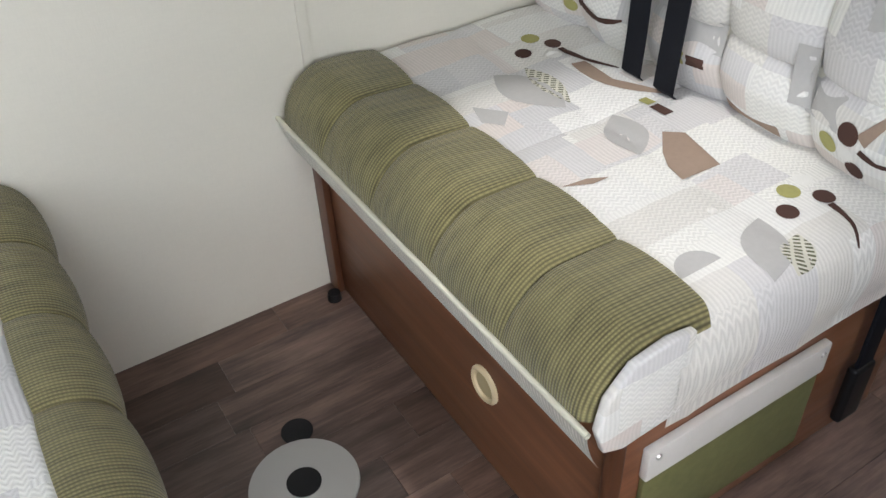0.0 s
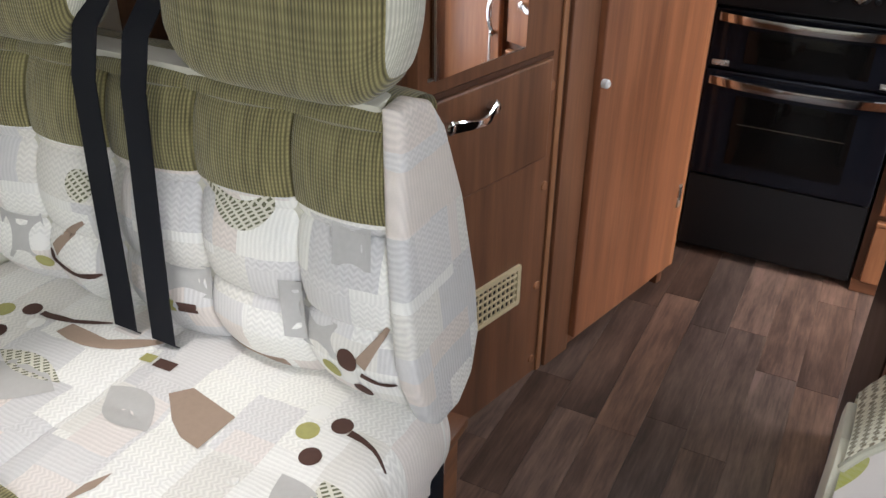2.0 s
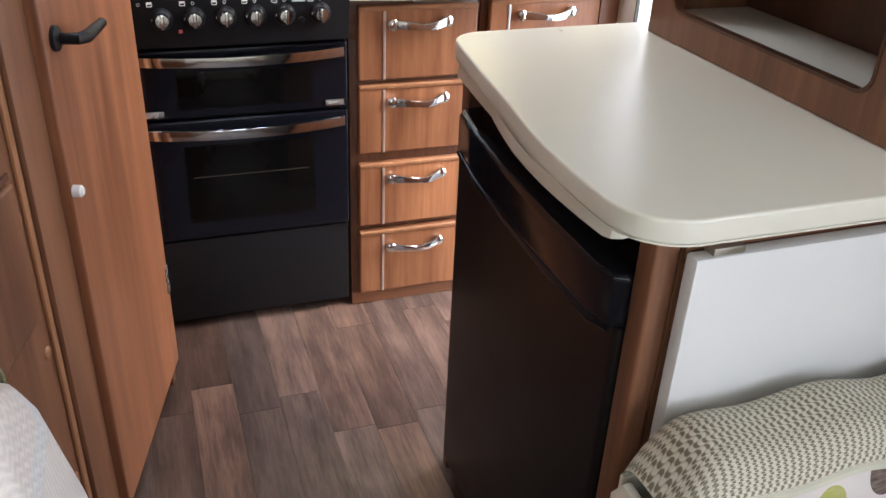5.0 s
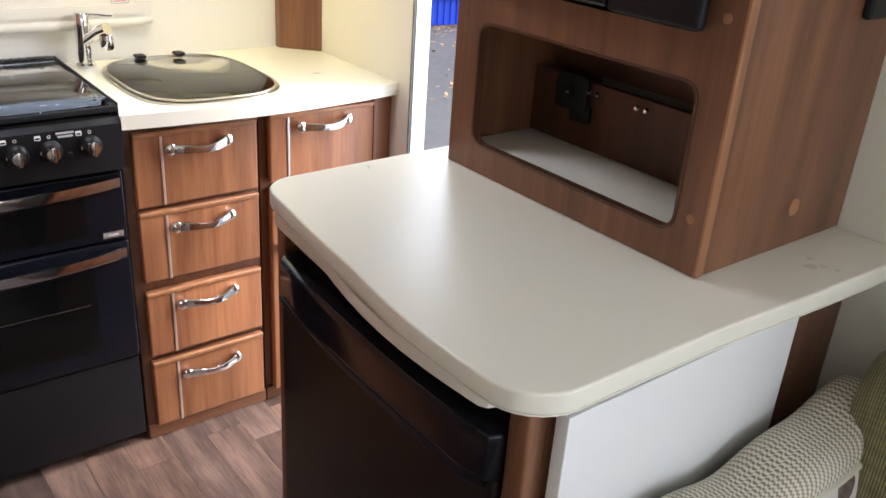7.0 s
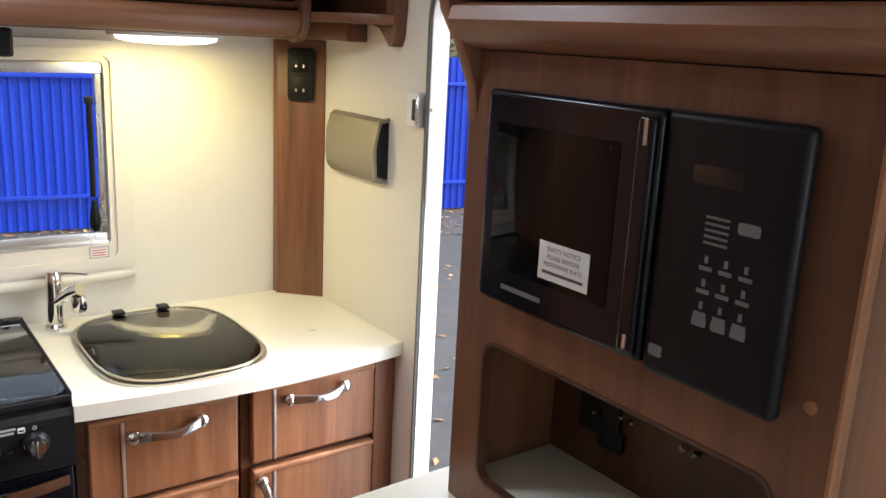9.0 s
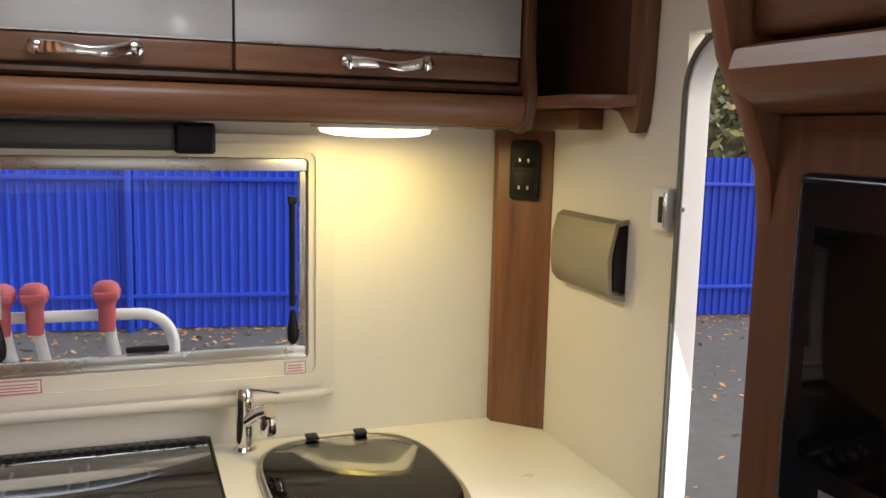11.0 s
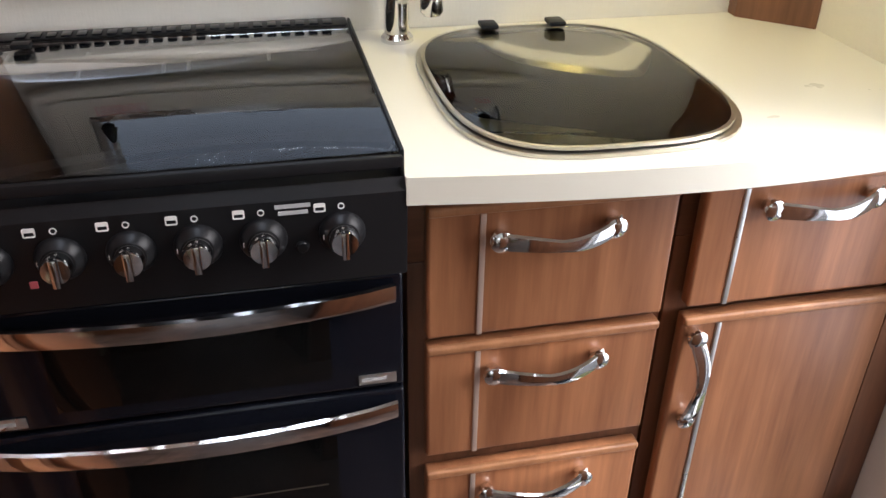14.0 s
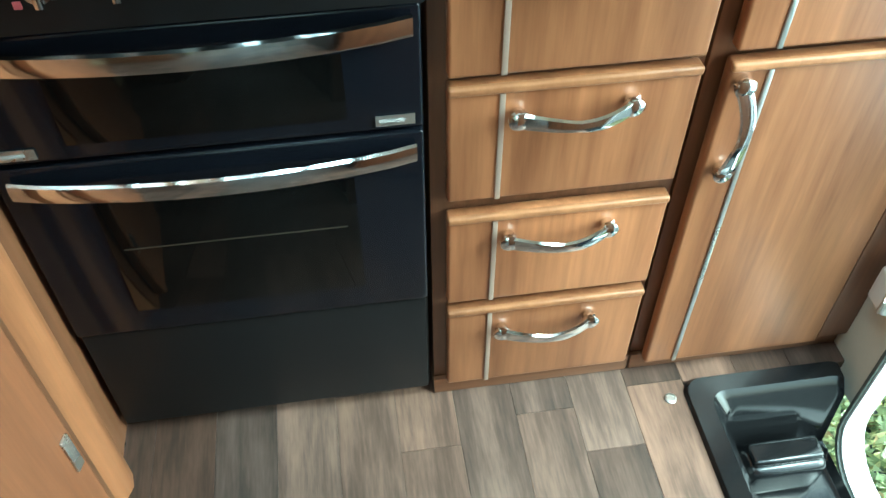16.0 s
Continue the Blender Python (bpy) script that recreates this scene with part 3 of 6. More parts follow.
dr = thing("door_retainer", (2.655, -0.74, 0.22), "white plastic door retainer with a steel hook", "retainer")
part("block", box((2.620, -0.7535, 0.185), (2.668, -0.722, 0.255), 0.008, 3), WHITE_PLASTIC, dr)
part("hook", tube([(2.630, -0.7215, 0.235), (2.620, -0.712, 0.225), (2.618, -0.710, 0.205), (2.630, -0.7215, 0.195)], 0.003, 8), STEEL, dr, "steel hook")
tray = thing("step_tray", (2.4, -0.6, -0.2), "glossy black moulded step well inside the doorway", "step")
def tray_ring(x0, x1, y0, y1, z, r):
    # the outer side drops to the low sill
    return [(p[0], p[1], z if p[1] > max(y0, -0.7465) + 0.4 * r else min(z, -0.172)) for p in rounded(x0, x1, max(y0, -0.7465), y1, r, 5)]


tb = bmesh.new()
levels = [tray_ring(2.11, 2.668, -0.79, -0.455, 0.001, 0.03), tray_ring(2.115, 2.663, -0.79, -0.46, 0.009, 0.03), tray_ring(2.14, 2.635, -0.785, -0.495, 0.006, 0.03), tray_ring(2.16, 2.615, -0.78, -0.515, -0.02, 0.03), tray_ring(2.17, 2.605, -0.775, -0.525, -0.16, 0.025), tray_ring(2.20, 2.58, -0.735, -0.55, -0.185, 0.02)]
rings = [[tb.verts.new(c) for c in lv] for lv in levels]
for a, b in zip(rings, rings[1:]):
    for k in range(len(a)):
        tb.faces.new((a[k], a[(k + 1) % len(a)], b[(k + 1) % len(a)], b[k]))
tb.faces.new(rings[-1])
bmesh.ops.recalc_face_normals(tb, faces=tb.faces[:])
STEPBLACK = plain("glossy_black_moulding", (0.010, 0.010, 0.011), 0.12, vary=0.3, scale=30, bump=0.05)
part("tray", tb, STEPBLACK, tray)
part("handle_recess", box((2.525, -0.70, -0.185), (2.592, -0.555, -0.10), 0.02, 4), STEPBLACK, tray, "raised moulded handle block")
part("handle_top", box((2.538, -0.69, -0.10), (2.58, -0.565, -0.085), 0.007, 3), STEPBLACK, tray)
part("tread", box((2.22, -0.73, -0.184), (2.44, -0.56, -0.176), 0.002), plain("ribbed_tread", (0.05, 0.06, 0.065), 0.6, scale=80), tray, "grey ribbed tread")
for k in range(12):
    part("tread_rib", box((2.225 + 0.0175 * k, -0.725, -0.176), (2.233 + 0.0175 * k, -0.565, -0.172), 0.001), BLACK_PLASTIC, tray)
for x, y in ((2.681, 0.476), (2.655, -0.43)):
    solo("floor_screw", lathe([(0.010, 0.0), (0.010, 0.002), (0.007, 0.003), (0.006, 0.0012)], 16, Matrix.Translation((x - (0.0 if y > 0 else 0.02), y, 0.0005))), SILVER, "silver screw cup set in the floor", "screw")


# ---- handles shared by drawers and doors ----
def bow_handle(length, m, parent):
    """A waved chrome bar on two round feet, along local x, standing off along local -y."""
    h = length / 2
    bar = bmesh.new()
    n, w = 22, 0.0105
    loops = []
    for i in range(n + 1):
        u = i / n
        x = -h + length * u
        out_ = 0.012 + 0.018 * math.sin(math.pi * u) ** 0.8
        z = -0.008 * math.sin(math.pi * u) + 0.008 * (u - 0.3) + 0.003 * math.sin(2 * math.pi * u)
        ww = w * (0.75 + 0.35 * abs(math.cos(math.pi * u)))
        loops.append([bar.verts.new((x, -out_ - dy, z + dz)) for dy, dz in ((0.0, -ww), (0.0035, -ww * 0.8), (0.005, 0), (0.0035, ww * 0.8), (0.0, ww), (-0.0015, 0))])
    for a, b in zip(loops, loops[1:]):
        for k in range(6):
            bar.faces.new((a[k], a[(k + 1) % 6], b[(k + 1) % 6], b[k]))
    bar.faces.new(loops[0][::-1])
    bar.faces.new(loops[-1])
    bmesh.ops.recalc_face_normals(bar, faces=bar.faces[:])
    feet = [lathe([(0.009, 0), (0.010, 0.009), (0.0135, 0.013), (0.0135, 0.018), (0.008, 0.022)], 14, Matrix.Translation((x, 0, 0.002 if x > 0 else -0.002)) @ pose(0, 0, 0, 90)) for x in (-h + 0.006, h - 0.006)]
    ob = part("handle", joined(bar, *feet), CHROME, parent, "waved chrome handle", m=m)
    return ob


# ---- rear kitchen ----
# worktop with the sink cut-out standing proud of it
front = [(2.664 - 0.030 * math.sin(math.pi * min(1, max(0, (-0.03 - y) / 0.72))), y) for y in [-0.032 - 0.7225 * k / 18 for k in range(19)]]
SX, SY, SA, SB = 2.902, -0.286, 0.233, 0.185
def squircle(cx, cy, a, b, p=3.2, n=48):
    pts = []
    for i in range(n):
        t = 2 * math.pi * i / n
        c, s_ = math.cos(t), math.sin(t)
        pts.append((cx + a * math.copysign(abs(c) ** (2 / p), c), cy + b * math.copysign(abs(s_) ** (2 / p), s_)))
    return pts


def slab(outline, hole, z0, z1):
    """A flat board with one opening."""
    bm = bmesh.new()
    edges = []
    for pts in (outline, hole):
        lp = [bm.verts.new((x, y, z0)) for x, y in pts]
        edges += [bm.edges.new((lp[i], lp[(i + 1) % len(lp)])) for i in range(len(lp))]
    bmesh.ops.triangle_fill(bm, use_beauty=True, edges=edges)
    ret = bmesh.ops.extrude_face_region(bm, geom=bm.faces[:])
    bmesh.ops.translate(bm, vec=(0, 0, z1 - z0), verts=[v for v in ret["geom"] if isinstance(v, bmesh.types.BMVert)])
    bmesh.ops.recalc_face_normals(bm, faces=bm.faces[:])
    return bm


worktop = thing("kitchen_worktop", (2.9, -0.4, 0.856), "cream laminate kitchen worktop with a bowed front edge", "worktop")
part("board", slab([(3.174, -0.032), (3.174, -0.663), (3.147, -0.663), (3.061, -0.7545)] + front[::-1], squircle(SX, SY, SA - 0.02, SB - 0.02), 0.856, 0.886), CREAM, worktop)
part("edging", prism([(x - 0.0025, y) for x, y in front] + [(x + 0.0005, y) for x, y in front[::-1]], 0.8545, 0.8868, 2), CREAM, worktop, "cream front edging")
sink = thing("sink", (2.9, -0.283, 0.78), "stainless steel sink under a smoked glass lid", "sink")
part("rim", ring(squircle(SX, SY, SA, SB), squircle(SX, SY, SA - 0.022, SB - 0.022), 0.8865, 0.891, 2), STEEL, sink, "steel rim")
part("rubber", ring(squircle(SX, SY, SA - 0.010, SB - 0.010), squircle(SX, SY, SA - 0.022, SB - 0.022), 0.8911, 0.893, 2), BLACK_PLASTIC, sink)
lid = part("glass_lid", prism(squircle(SX, SY, SA - 0.012, SB - 0.012), 0.8932, 0.8972, 2, 0.001), SMOKED, sink, "smoked glass lid")
part("lid_edge", ring(squircle(SX, SY, SA - 0.0075, SB - 0.0075), squircle(SX, SY, SA - 0.0118, SB - 0.0118), 0.8932, 0.8975, 2), STEEL, sink)
bowl = bmesh.new()
lv = [[bowl.verts.new((x, y, z)) for x, y in squircle(SX, SY, SA - d, SB - d)] for d, z in ((0.0225, 0.890), (0.028, 0.880), (0.034, 0.83), (0.042, 0.79), (0.065, 0.772), (0.12, 0.768))]
for a_, b_ in zip(lv, lv[1:]):
    for k in range(len(a_)):
        bowl.faces.new((a_[k], a_[(k + 1) % len(a_)], b_[(k + 1) % len(a_)], b_[k]))
bowl.faces.new(lv[-1])
bmesh.ops.recalc_face_normals(bowl, faces=bowl.faces[:])
bmesh.ops.reverse_faces(bowl, faces=bowl.faces[:])
part("bowl", bowl, STEEL, sink, "steel bowl")
part("drain", lathe([(0.032, 0.0), (0.030, 0.003), (0.012, 0.002)], 20, Matrix.Translation((SX + 0.02, SY - 0.06, 0.769))), BLACK_PLASTIC, sink, "black drain")
for y in (-0.238, -0.344):
    part("lid_hinge", box((SX + SA - 0.030, y - 0.013, 0.8978), (SX + SA + 0.002, y + 0.013, 0.905), 0.003), BLACK_PLASTIC, sink, "black lid hinge")

tap = thing("tap", (3.085, -0.09, 0.886), "chrome mixer tap beside the hob", "tap")
TX, TY = 3.118, -0.098
part("base", lathe([(0.024, 0), (0.024, 0.006), (0.019, 0.012)], 20, Matrix.Translation((TX, TY, 0.886))), CHROME, tap)
part("body", lathe([(0.018, 0.01), (0.018, 0.10), (0.0185, 0.104), (0.0185, 0.13), (0.015, 0.136)], 20, Matrix.Translation((TX, TY, 0.886))), CHROME, tap)
part("spout", tube([(TX, TY, 0.945), (TX - 0.02, TY - 0.012, 0.962), (TX - 0.045, TY - 0.028, 0.982), (TX - 0.066, TY - 0.041, 0.992)], [0.012, 0.014, 0.015, 0.015], 14), CHROME, tap)
part("nozzle", lathe([(0.0155, 0), (0.0165, 0.01), (0.0165, 0.03), (0.012, 0.036)], 16, look((TX - 0.062, TY - 0.039, 0.975), (TX - 0.055, TY - 0.035, 1.2))), CHROME, tap)
part("lever", tube([(TX, TY, 1.016), (TX - 0.02, TY - 0.03, 1.019), (TX - 0.045, TY - 0.065, 1.018)], [0.008, 0.006, 0.0045], 10, flat=0.6), CHROME, tap, "thin chrome lever")


# base units
def drawer_front(parent, y0, y1, z0, z1, x=2.692, strip=None, strip_mat=None, handle_at=None, vertical=False, name="drawer"):
    d = part(name, box((x, y1, z0), (x + 0.02, y0, z1), 0.005, 3), CHERRY_Z, parent, "cherry-veneered front")
    part("top_edge", box((x - 0.004, y1, z1 - 0.012), (x + 0.006, y0, z1), 0.004, 3), CHERRY_EDGE, d)
    if strip is not None:
        part("inlay_strip", box((x - 0.0022, strip - 0.0035, z0 + 0.001), (x + 0.001, strip + 0.0035, z1 - 0.0125), 0.001), strip_mat or CHERRY_EDGE, d, "narrow inlay strip")
    if handle_at is not None:
        y, z, length = handle_at
        m = Matrix.Translation((x - 0.001, y, z)) @ (pose(0, 0, 0, 0, 0, -90) if not vertical else pose(0, 0, 0, 0, 0, -90) @ pose(0, 0, 0, 0, -91, 0))
        bow_handle(length, m, d)
    return d


INLAY = plain("light_metal_inlay", (0.62, 0.50, 0.42), 0.35, 0.6)
unit = thing("drawer_unit", (2.95, -0.2, 0), "base unit of four cherry drawers with chrome handles", "drawer unit")
part("carcass", box((2.713, -0.372, 0.0), (3.17, -0.040, 0.75), 0.002), WALNUT_Z, unit, "walnut carcass")
part("plinth", box((2.704, -0.372, 0.002), (2.7125, -0.040, 0.04), 0.001), WALNUT_Y, unit)
part("front_frame", box((2.7128, -0.372, 0.751), (2.7255, -0.040, 0.8535), 0.001), WALNUT_Y, unit)
for z0, z1 in ((0.652, 0.832), (0.459, 0.640), (0.252, 0.431), (0.042, 0.234)):
    drawer_front(unit, -0.060, -0.362, z0, z1, strip=-0.124, strip_mat=INLAY, handle_at=(-0.210, 0.5 * (z0 + z1) + 0.050, 0.148))
cup = thing("sink_cupboard", (2.95, -0.55, 0), "cherry cupboard with a drawer over a door, chrome trim", "cupboard")
part("carcass", box((2.713, -0.752, 0.0), (3.055, -0.376, 0.75), 0.002), WALNUT_Z, cup, "walnut carcass")
part("end_panel", box((2.690, -0.754, 0.045), (2.7125, -0.700, 0.846), 0.003), WALNUT_Z, cup, "dark walnut end strip")
part("front_frame", box((2.7128, -0.752, 0.751), (2.7255, -0.376, 0.8535), 0.001), WALNUT_Y, cup)
part("plinth", box((2.704, -0.752, 0.002), (2.7125, -0.376, 0.04), 0.001), WALNUT_Y, cup)
drawer_front(cup, -0.392, -0.695, 0.660, 0.838, x=2.684, strip=-0.442, strip_mat=SILVER, handle_at=(-0.540, 0.803, 0.148))
drawer_front(cup, -0.392, -0.695, 0.042, 0.645, x=2.684, strip=-0.442, strip_mat=SILVER, handle_at=(-0.410, 0.552, 0.148), vertical=True, name="door")

# cooker
cook = thing("cooker", (2.9, 0.21, 0), "black freestanding gas cooker with double oven", "cooker")
CY0, CY1 = -0.034, 0.462
part("body", box((2.715, CY0, 0.02), (3.15, CY1, 0.878), 0.004), BLACK_PLASTIC, cook, "black cooker body")
part("bottom_panel", box((2.697, CY0 + 0.004, 0.035), (2.716, CY1 - 0.004, 0.266), 0.005), BLACK_PLASTIC, cook)
def oven_door(z0, z1, wz0, wz1, hz, tag):
    d = part("oven_door", box((2.692, CY0 + 0.002, z0), (2.716, CY1 - 0.002, z1), 0.005, 3), BLACK_GLASS, cook, "glossy black oven door")
    part("window", box((2.6905, 0.055, wz0), (2.6915, 0.365, wz1), 0.0003), DARK_WINDOW, d, "dark oven window")
    if tag == 0:
        part("shelf_line", box((2.690, 0.07, wz0 + 0.12), (2.6904, 0.35, wz0 + 0.122), 0), plain("dim_wire", (0.05, 0.04, 0.03), 0.4), d)
    pts = []
    for k in range(15):
        u = k / 14
        pts.append((2.686 - 0.020 * math.sin(math.pi * u) ** 0.7, CY1 - 0.018 - (CY1 - CY0 - 0.03) * u, hz + 0.004 - 0.005 * math.sin(math.pi * u)))
    b = bmesh.new()
    lp = [[b.verts.new((x - dx, y, z + dz)) for dx, dz in ((0, -0.013), (0.004, -0.011), (0.0055, 0), (0.004, 0.011), (0, 0.013), (-0.003, 0))] for x, y, z in pts]
    for p, q in zip(lp, lp[1:]):
        for k in range(6):
            b.faces.new((p[k], p[(k + 1) % 6], q[(k + 1) % 6], q[k]))
    b.faces.new(lp[0][::-1])
    b.faces.new(lp[-1])
    bmesh.ops.recalc_face_normals(b, faces=b.faces[:])
    part("handle", b, CHROME, d, "bowed chrome bar handle")
    return d


up = oven_door(0.590, 0.752, 0.612, 0.70, 0.727, 1)
lo = oven_door(0.272, 0.583, 0.318, 0.52, 0.553, 0)
for y in (-0.022, 0.40):
    part("badge", box((2.6900, y, 0.597), (2.6912, y + 0.046, 0.612), 0.0004), SILVER, up, "small silver badge")
    part("badge_print", box((2.6895, y + 0.012, 0.602), (2.6899, y + 0.042, 0.607), 0), PRINT_GREY, up)
# control panel, leaning back a little
pan = part("control_panel", prism([(2.700, 0.758), (2.672, 0.765), (2.662, 0.872), (2.672, 0.884), (2.72, 0.884), (2.72, 0.758)], CY0, CY1, 1, 0.003), BLACK_PLASTIC, cook, "black control panel")
for i, y in enumerate((0.382, 0.314, 0.247, 0.182, 0.117, 0.036)):
    m = look((2.6655, y, 0.829), (1.6, y, 0.867))
    k = part("knob", lathe([(0.0245, -0.001), (0.0245, 0.003), (0.0225, 0.007), (0.0185, 0.012), (0.0165, 0.014)], 24, m @ pose(0, 0, 0, 180)), BLACK_PLASTIC, pan, "black knob with a chrome face")
    part("knob_face", lathe([(0.0150, 0.010), (0.0152, 0.026), (0.0135, 0.030), (0.006, 0.0305)], 24, m @ pose(0, 0, 0, 180)), CHROME, k, "chrome knob face")
    part("grip", box((-0.0038, -0.0155, 0.026), (0.0038, 0.0155, 0.036), 0.0015), CHROME, k, m=m @ pose(0, 0, 0, 180))
    part("pointer", box((0.0165, -0.0025, 0.0095), (0.0205, 0.0025, 0.0105), 0), LABEL_WHITE, k, m=m @ pose(0, 0, 0, 180))
    mm = look((2.6620, y + 0.022, 0.861), (1.6, y + 0.022, 0.905)) @ pose(0, 0, 0, 180)
    part("symbol", ring(rounded(-0.006, 0.006, -0.005, 0.005, 0.002), rounded(-0.0045, 0.0045, -0.0005, 0.0035, 0.0005), 0.0, 0.0006, 2), LABEL_WHITE, pan, m=mm)
    part("symbol_dot", ring(rounded(-0.0035, 0.0035, -0.0035, 0.0035, 0.0034), rounded(-0.0025, 0.0025, -0.0025, 0.0025, 0.0024), 0.0, 0.0006, 2), LABEL_WHITE, pan, m=mm @ Matrix.Translation((-0.022 if i else 0.022, 0, 0)))
for k, (w, zz) in enumerate(((0.036, 0.866), (0.030, 0.8585))):
    part("maker_mark", box((-w / 2, -0.0022, 0), (w / 2, 0.0022, 0.0005), 0), PRINT_GREY, pan, "pale printed mark", m=look((2.6615, 0.085, zz), (1.6, 0.085, zz + 0.04)) @ pose(0, 0, 0, 180))
part("ignition", lathe([(0.007, 0), (0.007, 0.004), (0.005, 0.006)], 14, look((2.668, 0.078, 0.815), (1.6, 0.078, 0.855)) @ pose(0, 0, 0, 180)), BLACK_PLASTIC, pan)
part("warning_lamp", box((-0.004, -0.004, 0), (0.004, 0.004, 0.002), 0.001), RED_PLASTIC, pan, m=look((2.667, 0.345, 0.80), (1.6, 0.345, 0.84)) @ pose(0, 0, 0, 180))
# hob pan, pan supports and glass lid
hob = part("hob", box((2.69, CY0 + 0.012, 0.878), (3.14, CY1 - 0.012, 0.884), 0.002), BLACK_GLASS, cook, "black hob plate")
for cy in (0.10, 0.33):
    for cx in (2.80, 3.02):
        part("burner", lathe([(0.036, 0), (0.036, 0.004), (0.026, 0.005), (0.026, 0.010), (0.010, 0.011)], 20, Matrix.Translation((cx, cy, 0.884))), BLACK_PLASTIC, hob, "black burner")
WIRE = plain("pan_support_wire", (0.50, 0.50, 0.48), 0.3, 0.8)
for cy in (0.10, 0.33):
    w = [tube([(cx, cy - 0.10, 0.898), (cx, cy + 0.10, 0.898)], 0.0025, 6) for cx in (2.75, 2.85, 2.97, 3.07)]
    w += [tube([(2.72, cy + dy, 0.8985), (3.10, cy + dy, 0.8985)], 0.0025, 6) for dy in (-0.10, 0.0, 0.10)]
    part("pan_support", joined(*w), WIRE, hob, "wire pan support")
part("lid_glass", box((2.675, CY0 + 0.006, 0.905), (3.125, CY1 - 0.006, 0.911), 0.002), HOB_GLASS, cook, "dark glass hob lid")
part("lid_edge", box((2.667, CY0 + 0.004, 0.896), (2.676, CY1 - 0.004, 0.909), 0.002), BLACK_PLASTIC, cook)
for y in (CY0 + 0.002, CY1 - 0.006):
    part("side_trim", box((2.672, y, 0.884), (3.15, y + 0.004, 0.914), 0.001), BLACK_PLASTIC, cook)
part("back_rail", box((3.125, CY0 + 0.006, 0.886), (3.165, CY1 - 0.006, 0.912), 0.004), BLACK_PLASTIC, cook)
for k in range(22):
    part("vent_slot", box((3.128, CY0 + 0.03 + 0.02 * k, 0.9122), (3.150, CY0 + 0.043 + 0.02 * k, 0.9145), 0.0008), BLACK_GLASS, cook)
part("lid_catch", box((3.08, 0.40, 0.9115), (3.10, 0.425, 0.919), 0.003), BLACK_PLASTIC, cook)

# corner socket, towel holder, hanging locker
sock = thing("socket", (3.10, -0.71, 1.47), "dark grey double socket on the corner post", "socket")
ms = Matrix.Translation((3.1025, -0.7075, 1.47)) @ pose(0, 0, 0, 0, 0, -135.6) @ pose(0, 0, 0, 90, 0, 0)
GREYSOCK = plain("charcoal_plastic", (0.013, 0.014, 0.013), 0.42, spec=0.25)
part("plate", prism(rounded(-0.034, 0.034, -0.066, 0.066, 0.012), 0.0006, 0.010, 2, 0.003), GREYSOCK, sock, m=ms)
for s_ in (-1, 1):
    part("face", prism(rounded(-0.024, 0.024, -0.024, 0.024, 0.006), 0.0102, 0.0118, 2, 0.0006), BLACK_PLASTIC, sock, m=ms @ Matrix.Translation((0, 0.030 * s_, 0)))
    for a, b in ((0, 0.010), (-0.010, -0.008), (0.010, -0.008)):
        part("pin_hole", box((a - 0.0025, b - 0.004, 0.0119), (a + 0.0025, b + 0.004, 0.0126), 0), SILVER if b < 0 else BLACK_PLASTIC, sock, m=ms @ Matrix.Translation((0, 0.030 * s_, 0)))
tow = thing("paper_holder", (2.86, -0.74, 1.32), "pewter-coloured curved roll holder on the wall", "holder")
prof = [(-0.7545, 1.392), (-0.742, 1.394), (-0.730, 1.386), (-0.720, 1.35), (-0.717, 1.30), (-0.722, 1.262), (-0.736, 1.246), (-0.7545, 1.246)]
part("cover", prism(prof, 2.758, 2.99, 0, 0.004, 3), PEWTER, tow)
part("side_cheek", prism([(-0.7545, 1.385), (-0.742, 1.388), (-0.733, 1.375), (-0.727, 1.32), (-0.730, 1.262), (-0.7545, 1.254)], 2.752, 2.7575, 0, 0.001), BLACK_PLASTIC, tow, "black end slot")
part("edge_band", band([(-0.7545, 1.396), (-0.727, 1.39), (-0.712, 1.32), (-0.718, 1.25), (-0.7545, 1.242)], [(-0.7545, 1.388), (-0.733, 1.383), (-0.719, 1.32), (-0.725, 1.257), (-0.7545, 1.25)], 2.750, 2.7577, 0), PEWTER, tow)

loc = thing("overhead_locker", (3.05, 0.0, 1.56), "walnut overhead locker with pale grey upper doors", "locker")
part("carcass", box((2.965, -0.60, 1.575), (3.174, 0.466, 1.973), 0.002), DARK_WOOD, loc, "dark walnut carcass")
part("bottom_board", box((2.955, -0.605, 1.560), (3.174, 0.467, 1.5745), 0.003), WALNUT_Y, loc)
part("cornice", prism([(2.964, 1.562), (2.935, 1.566), (2.918, 1.582), (2.914, 1.602), (2.922, 1.618), (2.930, 1.622), (2.964, 1.622)], -0.612, 0.468, 1), WALNUT_Y, loc, "rounded walnut cornice")
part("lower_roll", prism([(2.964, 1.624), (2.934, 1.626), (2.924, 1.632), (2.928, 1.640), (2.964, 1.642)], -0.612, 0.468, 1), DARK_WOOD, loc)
for y0, y1 in ((-0.066, -0.608), (0.466, -0.062)):
    dd = part("door", box((2.938, y1 if y1 < y0 else y0, 1.646), (2.963, y0 if y1 < y0 else y1, 1.695), 0.006, 3), WALNUT_Y, loc, "walnut lower door rail")
    part("grey_panel", box((2.936, min(y0, y1), 1.698), (2.962, max(y0, y1), 1.94), 0.003), GREYDOOR, dd, "glossy pale grey panel")
    part("silver_line", box((2.9345, min(y0, y1), 1.6955), (2.940, max(y0, y1), 1.6985), 0), SILVER, dd)
    bow_handle(0.16, Matrix.Translation((2.937, 0.5 * (y0 + y1) + (0.0 if y0 < 0 else -0.03), 1.672)) @ pose(0, 0, 0, 0, 0, -90), dd)
